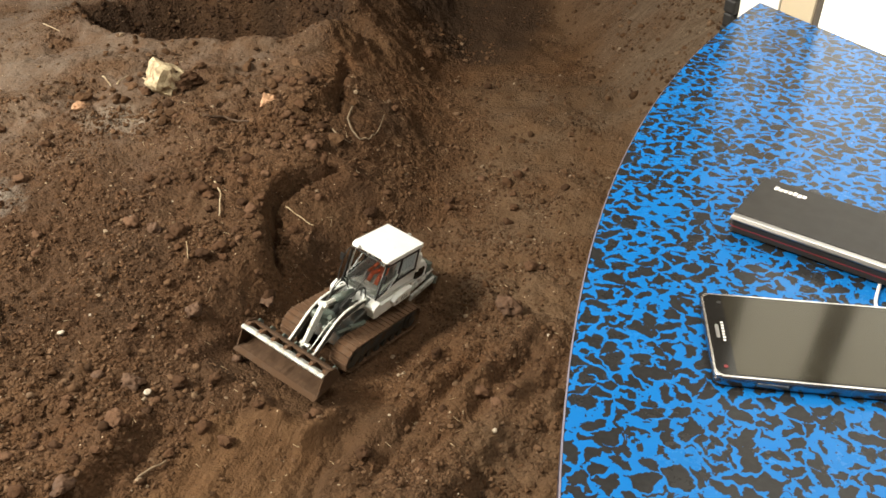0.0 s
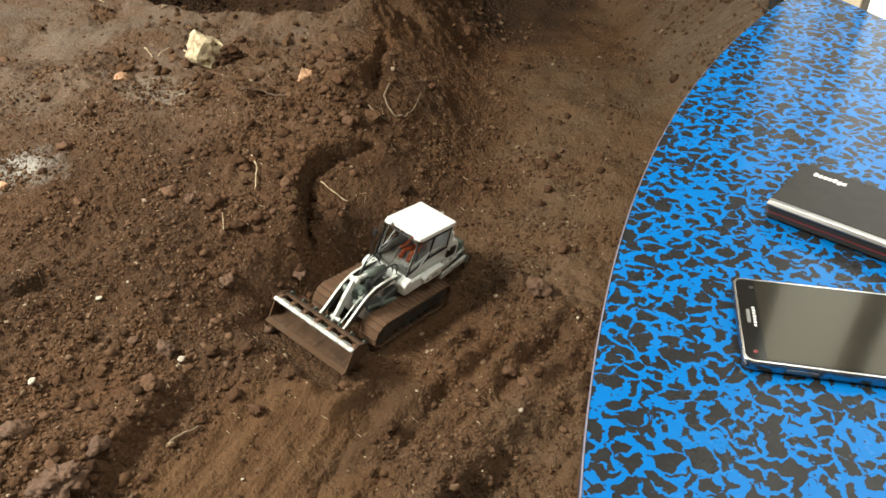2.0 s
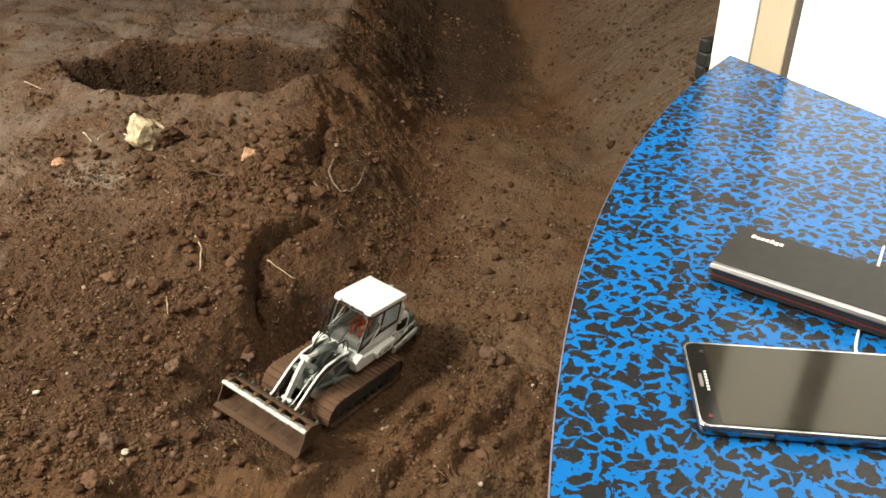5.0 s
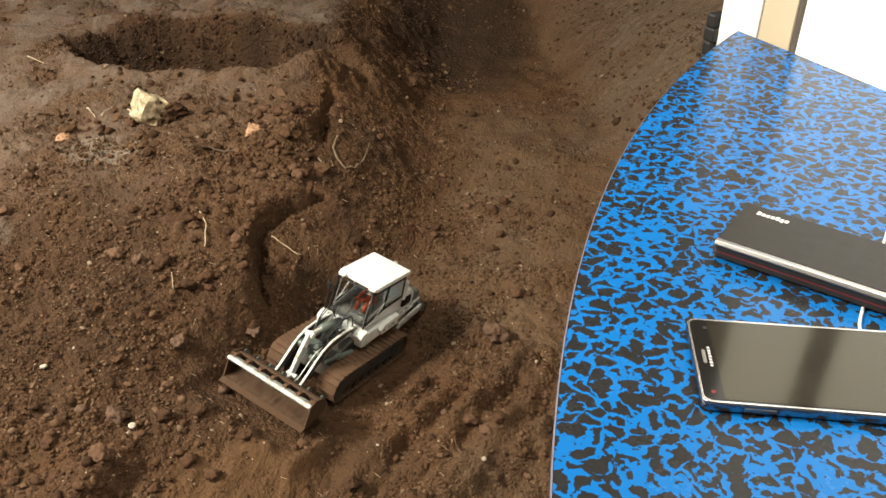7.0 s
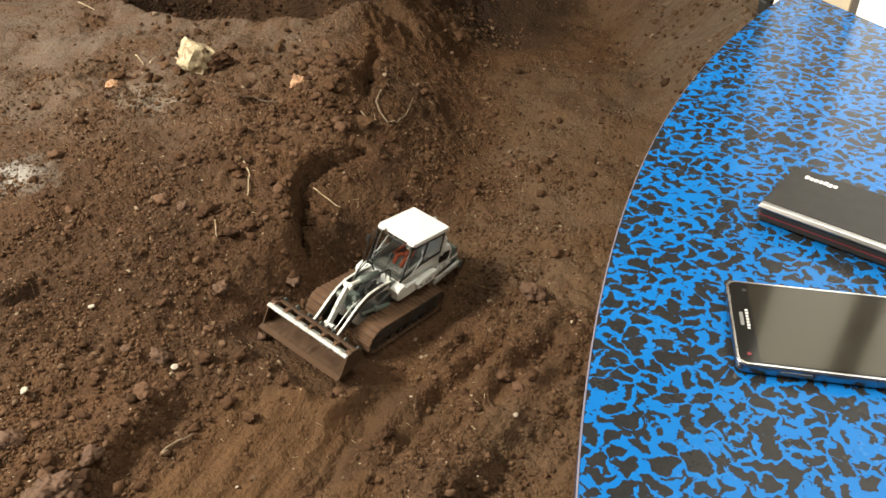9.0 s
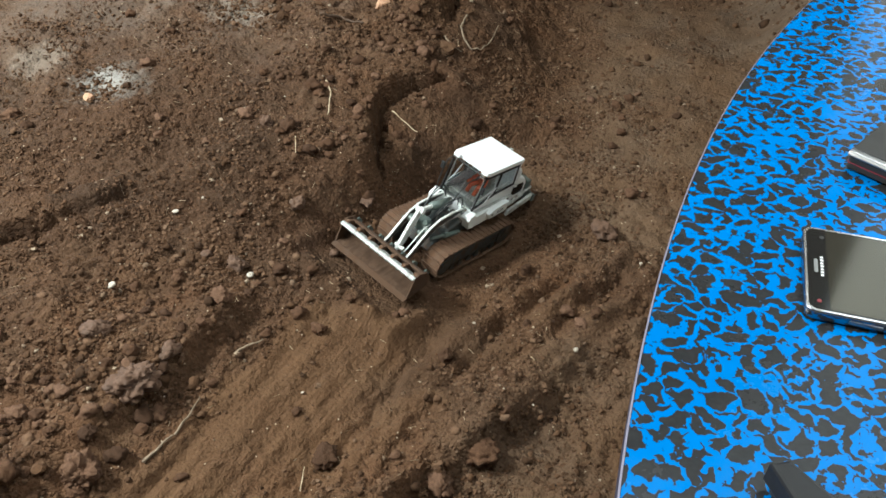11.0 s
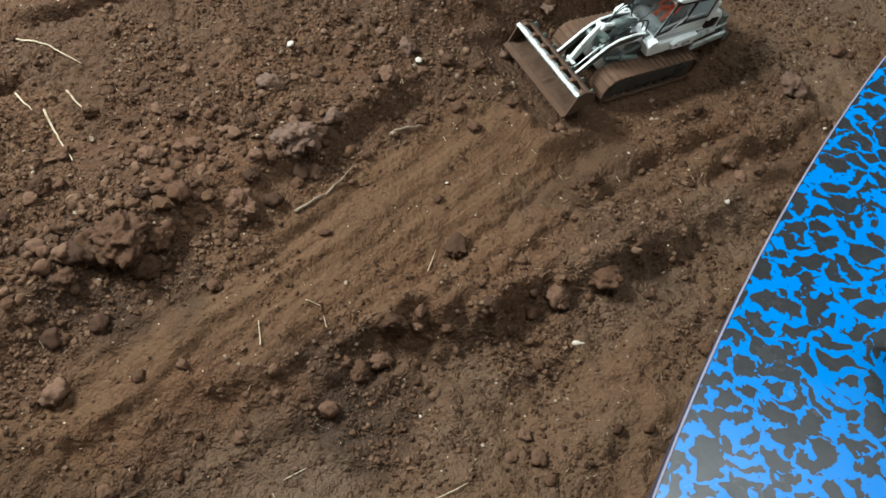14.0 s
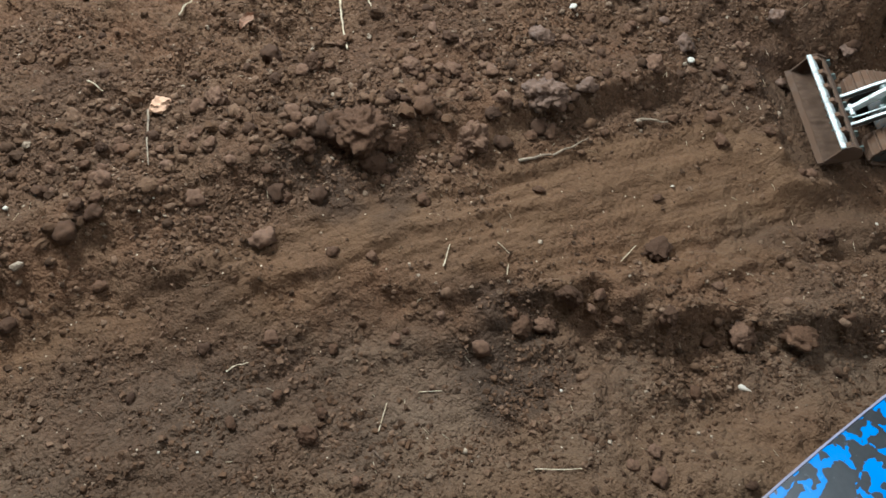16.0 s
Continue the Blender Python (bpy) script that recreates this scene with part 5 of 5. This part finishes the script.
    for side in (1, -1):
        a, b = sorted((HW * side, (HW + 0.003) * side))
        cheek = plate([(0.2450, 0.0335), (0.2260, 0.0250), (0.2000, 0.0160), (0.1880, 0.0185), (0.1835, 0.0270), (0.1850, 0.0460), (0.1980, 0.0620), (0.2100, 0.0640), (0.2260, 0.0500)], a, b, 0.0006)
        part("side_plate", tipped(cheek), M_BUCKET, bucket)
    guard = plate([(0.2000, 0.0545), (0.1950, 0.0590), (0.2085, 0.0660), (0.2135, 0.0635), (0.2130, 0.0600)], -HW - 0.002, HW + 0.002, 0.0008)
    part("spill_guard", guard, M_LIP, bucket, "pale worn spill guard")
    ribs = bmesh.new()
    for i in range(40):
        y = -HW + 0.004 + (2 * HW - 0.008) * i / 39
        plate([(0.1958, 0.0590), (0.2080, 0.0654), (0.2078, 0.0664), (0.1956, 0.0600)], y - 0.0012, y + 0.0012, 0.0, ribs)
    part("guard_ribs", ribs, M_LIP, bucket)
    for i in range(7):
        y = -HW + 0.004 + (2 * HW - 0.008) * i / 6
        rib = plate([(0.187, 0.041), (0.2000, 0.062), (0.2105, 0.0635), (0.2050, 0.040), (0.198, 0.032)], y - 0.0032, y + 0.0032)
        part("rib", tipped(rib), M_TRACK, bucket)
        back = plate([(0.190, 0.016), (0.179, 0.028), (0.181, 0.042), (0.186, 0.044)], y - 0.0012, y + 0.0012)
        part("back_rib", tipped(back), M_GREY, bucket)
    edge = plate([(0.2360, 0.0318), (0.2500, 0.0375), (0.2500, 0.0390), (0.2360, 0.0350)], -HW - 0.003, HW + 0.003)
    part("cutting_edge", tipped(edge), M_BUCKET, bucket)
    ears = bmesh.new()
    for y in (-0.0275, 0.0275):
        box(ears, (0.170, y - 0.0085, 0.016), (0.187, y - 0.0050, 0.040), 0.001)
        box(ears, (0.170, y + 0.0050, 0.016), (0.187, y + 0.0085, 0.040), 0.001)
    for y in (-0.0075, 0.0075):
        box(ears, (0.176, y - 0.0015, 0.034), (0.189, y + 0.0015, 0.056), 0.001)
    part("hinge_ear", ears, M_GREY, bucket)
    ld.matrix_world = pose(*LOADER)
    return tagged(ld, "white crawler loader model with muddy tracks, standing on soil", "loader model")


crawler_loader()


def cab_figure():
    """The toy driver, kept to one plain shape."""
    bm = bmesh.new()
    rod(bm, (-0.058, 0.004, 0.116), (-0.060, 0.004, 0.144), 0.0100, 14, 0.0080)
    bmesh.ops.create_uvsphere(bm, u_segments=14, v_segments=10, radius=0.0068, matrix=Matrix.Translation((-0.057, 0.004, 0.1545)))
    for s in (1, -1):
        rod(bm, (-0.058, 0.004 + 0.005 * s, 0.120), (-0.034, 0.004 + 0.0085 * s, 0.122), 0.0046, 10)
        rod(bm, (-0.034, 0.004 + 0.0085 * s, 0.122), (-0.022, 0.004 + 0.0085 * s, 0.1025), 0.0040, 10)
        rod(bm, (-0.059, 0.004 + 0.009 * s, 0.141), (-0.044, 0.004 + 0.015 * s, 0.128), 0.0034, 10)
        rod(bm, (-0.044, 0.004 + 0.015 * s, 0.128), (-0.026, 0.004 + 0.0125 * s, 0.128), 0.0030, 10)
    ob = part("toy_figure", bm, M_ORANGE, even=True)
    ob.matrix_world = pose(*LOADER)
    return tagged(ob, "plain orange toy figure sitting on the cab seat", "figurine")


cab_figure()


# ---- loose stones, clods and twigs ----
def lump(name, place, size, material, label, category, seed, flat=0.75, turn=0.0, group="", sharp=False, detail=3):
    rng = np.random.RandomState(seed)
    bm = bmesh.new()
    bmesh.ops.create_icosphere(bm, subdivisions=detail, radius=1.0)
    off = Vector(rng.uniform(-50, 50, 3))
    stretch = Vector((rng.uniform(0.85, 1.2), rng.uniform(0.75, 1.0), flat))
    faces = [Vector(rng.normal(size=3)).normalized() for _ in range(5)]
    for v in bm.verts:
        d = v.co.normalized()
        k = 0.95 + 0.45 * noise.noise(d * 1.3 + off) + 0.34 * noise.noise(d * 2.9 + off)
        for face in faces:
            k = min(k, 0.72 / max(0.4, d.dot(face)))
        k += 0.20 * noise.noise(d * 6 + off) + 0.14 * abs(noise.noise(d * 11 + off)) + (0.10 * noise.noise(d * 22 + off) + 0.06 * noise.noise(d * 40 + off) if detail > 3 else 0.0)
        if sharp:
            k = min(k, 0.75 / max(0.55, abs(d.dot(Vector((0.6, 0.5, 0.62)))), abs(d.dot(Vector((-0.7, 0.6, 0.3))))))
        v.co = Vector(a * b for a, b in zip(d * k * size, stretch))
    ob = part(name, bm, material, even=not sharp)
    x, y = place
    z = float(land(np.array([x]), np.array([y]))[0])
    ob.matrix_world = pose(x, y, z + (0.15 if size < 0.010 else 0.38) * size * flat, 0, 0, turn)
    return tagged(ob, label, category, group)


_count = [0]


def clod(place, size, flat=0.75, material=None):
    _count[0] += 1
    return lump("soil_clod", place, size, material or M_LUMP, "crumbly brown clod of soil lying on loose ground", "clod", 100 + _count[0], flat, 47.0 * _count[0], "clods of soil", detail=5 if size > 0.028 else 4 if size > 0.012 else 3)


def pebble(place, size):
    _count[0] += 1
    return lump("pebble", place, size, M_SHELL, "small whitish pebble lying on the soil", "pebble", 300 + _count[0], 0.6, 31.0 * _count[0], "pale pebbles", detail=2)


def brick_bit(place, size):
    _count[0] += 1
    return lump("brick_fragment", place, size, M_PINK, "pale orange broken brick fragment on the soil", "brick", 500 + _count[0], 0.8, 20.0 * _count[0], "brick fragments", True)


def yellow_stone(place, size):
    return lump("stone", place, size, M_YELLOW, "pale yellow broken stone lying on the soil bank", "stone", 907, 0.95, 30.0, "", True)


def twig(points, r, material, name, label):
    knots = np.array(points)
    at = np.linspace(0, len(knots) - 1, 5 * (len(knots) - 1) + 1)
    xy = np.stack([np.interp(at, np.arange(len(knots)), knots[:, i]) for i in (0, 1)], 1)
    xy += r * np.stack([perlin(xy[:, 0] * 60, xy[:, 1] * 60), perlin(xy[:, 1] * 60 + 7, xy[:, 0] * 60)], 1)
    # the twig bridges the hollows: it rests on the highest crumbs along its way
    z = np.max([land(xy[:, 0] + dx, xy[:, 1] + dy) for dx in (-0.004, 0, 0.004) for dy in (-0.004, 0, 0.004)], axis=0)
    z = np.max([z, 0.5 * (np.roll(z, 1) + np.roll(z, -1))], axis=0) if len(z) > 2 else z
    z[0], z[-1] = min(z[0], z[1]), min(z[-1], z[-2])
    ob = tube(name, [(x, y, h + 1.1 * r) for (x, y), h in zip(xy, z)], r, material, None, 0.5)
    return tagged(ob, label, "twig", "twigs on the soil")


def straw(points, r):
    return twig(points, r, M_STRAW, "straw", "pale dry straw lying on the soil")


def root(points, r):
    return twig(points, r, M_ROOT, "root", "dark brown dry root on the soil")


def pale_root(points, r):
    return twig(points, r, M_TWIG, "root", "pale grey-brown dry root on the soil")


def dry_leaf(place, size, turn):
    """A curled brown leaf with a midrib, lying on the soil."""
    bm = bmesh.new()
    rows = []
    for i in range(9):
        u = i / 8
        w = 0.46 * math.sin(math.pi * min(1.0, u * 1.04 + 0.02)) ** 0.8
        lift = 0.16 * math.sin(u * 4.2)
        rows.append([bm.verts.new((size * (u - 0.5) * 2, size * w * k, size * (lift + 0.22 * k * k * (1 + 0.5 * math.sin(9 * u + k))))) for k in (-1, -0.5, 0, 0.5, 1)])
    for p, q in zip(rows, rows[1:]):
        for j in range(4):
            bm.faces.new((p[j], q[j], q[j + 1], p[j + 1]))
    bmesh.ops.solidify(bm, geom=bm.faces[:], thickness=0.0006)
    ob = part("dry_leaf", bm, M_LEAF)
    x, y = place
    ob.matrix_world = pose(x, y, float(land(np.array([x]), np.array([y]))[0]) + 0.009, 8, -6, turn)
    return tagged(ob, "curled reddish-brown dry leaf lying on the soil", "leaf")


def snail_shell(place, size, turn):
    """A small flat coiled shell lying on its side."""
    bm = bmesh.new()
    rings = []
    for i in range(34):
        u = i / 33
        a, r = 2 * math.pi * 1.9 * u, size * (0.62 - 0.46 * u)
        tube_r = size * (0.40 - 0.28 * u)
        mid = Vector((r * math.cos(a), r * math.sin(a), 0.45 * size + 0.35 * size * u))
        out = Vector((math.cos(a), math.sin(a), 0))
        rings.append([bm.verts.new(mid + out * tube_r * math.cos(b) + Vector((0, 0, tube_r * math.sin(b)))) for b in (2 * math.pi * k / 8 for k in range(8))])
    for p, q in zip(rings, rings[1:]):
        for k in range(8):
            bm.faces.new((p[k], p[(k + 1) % 8], q[(k + 1) % 8], q[k]))
    bm.faces.new(rings[-1])
    ob = part("snail_shell", bm, M_SNAIL, even=True)
    x, y = place
    ob.matrix_world = pose(x, y, float(land(np.array([x]), np.array([y]))[0]) + 0.002, 12, 8, turn)
    return tagged(ob, "small whitish empty snail shell lying on the soil", "snail shell", "snail shells")


snail_shell((-0.467, 0.868), 0.0072, 40.0)
snail_shell((-0.646, 0.768), 0.0072, 250.0)
snail_shell((-0.624, 0.960), 0.0066, 160.0)
dry_leaf((-0.961, 0.337), 0.021, 115.0)
pale_root([(-0.214, 1.763), (-0.221, 1.701), (-0.210, 1.668), (-0.190, 1.650), (-0.165, 1.662), (-0.147, 1.713), (-0.139, 1.789)], 0.0026)
pale_root([(-0.255, 1.659), (-0.234, 1.638), (-0.209, 1.638)], 0.0022)
straw([(-0.847, 1.855), (-0.834, 1.845), (-0.816, 1.820)], 0.0022)
straw([(-0.735, 1.827), (-0.715, 1.813), (-0.696, 1.777)], 0.0024)
pale_root([(-0.904, 0.123), (-0.857, 0.097), (-0.799, 0.070)], 0.0019)
straw([(-0.998, 0.076), (-0.987, 0.081), (-0.971, 0.086)], 0.0016)
pale_root([(-0.490, 0.504), (-0.480, 0.527), (-0.470, 0.553)], 0.0028)
pale_root([(-0.469, 0.555), (-0.462, 0.587), (-0.460, 0.622)], 0.0018)
pale_root([(-0.438, 0.715), (-0.424, 0.733), (-0.409, 0.751)], 0.0022)
root([(-0.297, 0.081), (-0.283, 0.082), (-0.269, 0.086)], 0.0011)
yellow_stone((-0.672, 1.799), 0.0558)
brick_bit((-0.908, 1.229), 0.0135)
brick_bit((-0.409, 1.726), 0.0254)
brick_bit((-0.852, 1.699), 0.0179)
brick_bit((-0.898, 0.142), 0.0204)
clod((-0.159, 1.445), 0.0176)
clod((0.128, 1.191), 0.0272, 0.75, M_DRY)
clod((-0.497, 0.884), 0.0200, 0.75, M_DRY)
clod((-0.543, 1.226), 0.0160, 0.75, M_DRY)
clod((-0.511, 1.203), 0.0101)
clod((-0.433, 1.043), 0.0156, 0.75, M_DRY)
clod((-0.333, 1.136), 0.0184, 0.45, M_DRY)
clod((-0.128, 0.809), 0.0139)
clod((-0.516, 0.670), 0.0167, 0.6, M_DRY)
clod((-0.212, 0.881), 0.0116)
clod((0.088, 0.909), 0.0137)
clod((0.153, 2.231), 0.0142)
clod((-0.029, 2.403), 0.0169)
clod((-0.003, 0.904), 0.0078)
clod((-0.385, 1.308), 0.0093)
clod((-0.115, 1.849), 0.0150)
clod((-0.337, 0.802), 0.0130)
clod((-0.108, 1.219), 0.0103)
clod((0.301, 1.617), 0.0097)
clod((0.215, 1.714), 0.0087)
clod((0.213, 1.322), 0.0097)
clod((-0.103, 1.421), 0.0101)
clod((-0.632, 1.806), 0.0360)
clod((-0.711, 1.766), 0.0150)
clod((-0.605, 1.882), 0.0139)
clod((-0.312, 1.877), 0.0180)
clod((-0.352, 1.769), 0.0143)
clod((-0.637, 1.699), 0.0129)
clod((-0.224, 0.871), 0.0086)
clod((0.061, 0.939), 0.0118)
clod((0.112, 0.924), 0.0098)
clod((-0.015, 1.065), 0.0140)
clod((-0.108, 0.585), 0.0225, 0.55)
clod((-0.055, 0.637), 0.0257, 0.50)
clod((-0.181, 0.493), 0.0110)
clod((0.112, 0.590), 0.0127)
clod((-0.556, 0.467), 0.0218)
clod((-0.632, 0.674), 0.0190, 0.7, M_DRY)
clod((-0.540, 0.602), 0.0330, 0.55, M_DRY)
clod((-0.358, 0.988), 0.0105, 0.7, M_DRY)
clod((-0.545, 0.887), 0.0105, 0.4, M_DRY)
clod((-0.374, 0.911), 0.0110, 0.6)
clod((-0.410, 0.766), 0.0085, 0.7)
clod((-0.734, 0.678), 0.0077)
clod((-0.626, 0.570), 0.0114)
clod((-0.719, 0.563), 0.0128)
clod((-0.713, 0.480), 0.0160)
clod((-0.639, 0.450), 0.0135)
clod((-0.181, 0.498), 0.0150, 0.8)
clod((-0.294, 0.418), 0.0170, 0.7)
clod((-0.274, 0.590), 0.0250, 0.42)
clod((-0.655, 0.345), 0.0450, 0.62)
clod((-0.690, 0.318), 0.0240, 0.7)
clod((-0.615, 0.330), 0.0190, 0.7)
clod((-0.623, 0.371), 0.0221)
clod((-0.554, 0.470), 0.0300)
clod((-0.550, 0.447), 0.0153)
clod((-0.623, 0.439), 0.0119)
clod((-0.743, 0.268), 0.0094)
clod((-0.821, 0.368), 0.0157)
clod((-0.815, 0.343), 0.0110)
clod((-0.074, 0.365), 0.0110)
clod((-0.076, 0.326), 0.0092)
clod((-0.307, 0.345), 0.0175, 0.60)
clod((-0.327, 0.345), 0.0119)
clod((-0.293, 0.374), 0.0161, 0.60)
clod((-0.265, 0.451), 0.0112)
clod((-0.284, 0.426), 0.0096)
clod((-0.261, 0.433), 0.0080)
clod((0.036, 0.416), 0.0086)
clod((-0.295, 0.415), 0.0079)
clod((-0.396, 0.195), 0.0093)
clod((-0.395, 0.214), 0.0069)
clod((-0.381, 0.262), 0.0062)
clod((-0.815, 0.370), 0.0111)
clod((-0.666, 0.339), 0.0185, 0.60)
clod((-0.689, 0.518), 0.0110)
clod((-0.566, 0.516), 0.0121)
clod((-1.090, 0.142), 0.0082)
clod((-0.878, 0.284), 0.0094)
clod((-0.929, 0.216), 0.0086)
clod((-0.025, 0.697), 0.0088)
clod((-0.094, 0.473), 0.0099)
pebble((0.196, 1.093), 0.0043)
pebble((0.080, 0.854), 0.0053)
pebble((-0.590, 1.000), 0.0033)
pebble((-0.539, 1.331), 0.0029)
pebble((-0.092, 0.884), 0.0031)
shard = lump("shell_fragment", (-0.056, 0.529), 0.0075, M_SHELL, "cream elongated shell fragment lying on the soil", "shell", 977, 0.5, 0.0, detail=2)
shard.matrix_world = shard.matrix_world @ pose(0, 0, 0, 0, 0, 25) @ Matrix.Diagonal((1.7, 0.75, 1.0, 1.0))
pebble((-0.208, 0.328), 0.0025)
pebble((-0.458, -0.126), 0.0018)
pebble((-0.428, -0.089), 0.0018)
pebble((-0.280, 0.585), 0.0035)
pebble((-0.843, -0.116), 0.0049)
pebble((-0.749, 0.049), 0.0020)
pebble((-0.597, 0.625), 0.0036)
pebble((-0.329, 0.679), 0.0036)
pebble((0.017, 0.732), 0.0022)
straw([(-0.470, 1.402), (-0.449, 1.361), (-0.438, 1.290)], 0.0019)
straw([(-0.329, 1.395), (-0.297, 1.372), (-0.268, 1.357)], 0.0015)
straw([(-0.478, 1.197), (-0.463, 1.149)], 0.0012)
root([(-0.541, 1.628), (-0.497, 1.654), (-0.438, 1.622)], 0.0038)
straw([(-1.123, 2.188), (-1.051, 2.124)], 0.0021)
straw([(-0.789, 1.795), (-0.785, 1.863)], 0.0019)
straw([(-0.911, 0.485), (-0.869, 0.458), (-0.814, 0.429)], 0.0021)
straw([(-1.040, 0.257), (-1.059, 0.292)], 0.0017)
straw([(-0.426, 0.305), (-0.447, 0.334)], 0.0011)
straw([(-0.410, 0.391), (-0.387, 0.393)], 0.0008)
straw([(-0.366, 0.370), (-0.378, 0.383)], 0.0009)
straw([(-0.288, 0.523), (-0.294, 0.562)], 0.0009)
straw([(-0.151, 0.223), (-0.130, 0.246), (-0.112, 0.267)], 0.0010)
straw([(-0.312, 0.101), (-0.337, 0.134)], 0.0010)
straw([(-0.500, -0.005), (-0.498, 0.010), (-0.492, 0.024)], 0.0011)
straw([(-0.323, 0.175), (-0.305, 0.201)], 0.0008)
straw([(-0.904, 0.531), (-0.883, 0.521), (-0.862, 0.514)], 0.0019)
straw([(-0.970, 0.492), (-0.943, 0.481), (-0.923, 0.475)], 0.0016)
straw([(-1.067, 0.596), (-0.995, 0.597), (-0.929, 0.592)], 0.0015)

# more clods along the edge of the bank
_rng = np.random.RandomState(21)
_masters = []
for i in range(280):
    y = _rng.uniform(-0.3, 1.9) if i < 150 else _rng.uniform(1.12, 1.6) if i < 190 else _rng.uniform(-0.1, 0.75)
    if i % 3:
        x = np.interp(y, EDGE_Y, EDGE_X) + _rng.normal(-0.06, 0.07)
    else:
        x = _rng.uniform(-1.1, 0.2)
    if not off_loader(np.array([x]), np.array([y]))[0]:
        continue
    size = 0.0075 * (1 - 0.9 * _rng.rand()) ** -0.42
    if len(_masters) < 10:
        _masters.append(clod((x, y), size, 0.7))
        _masters[-1]["size"] = size
    else:
        src = _masters[i % 10]
        ob = src.copy()
        scene.collection.objects.link(ob)
        z = float(land(np.array([x]), np.array([y]))[0])
        k = size / src["size"]
        ob.matrix_world = pose(x, y, z + 0.3 * size, 0, 0, 53.0 * i) @ Matrix.Scale(k, 4)
for ob in _masters:
    del ob["size"]
for ob in bpy.data.objects:
    if ob.name.startswith("soil_clod") and "size" in ob:
        del ob["size"]
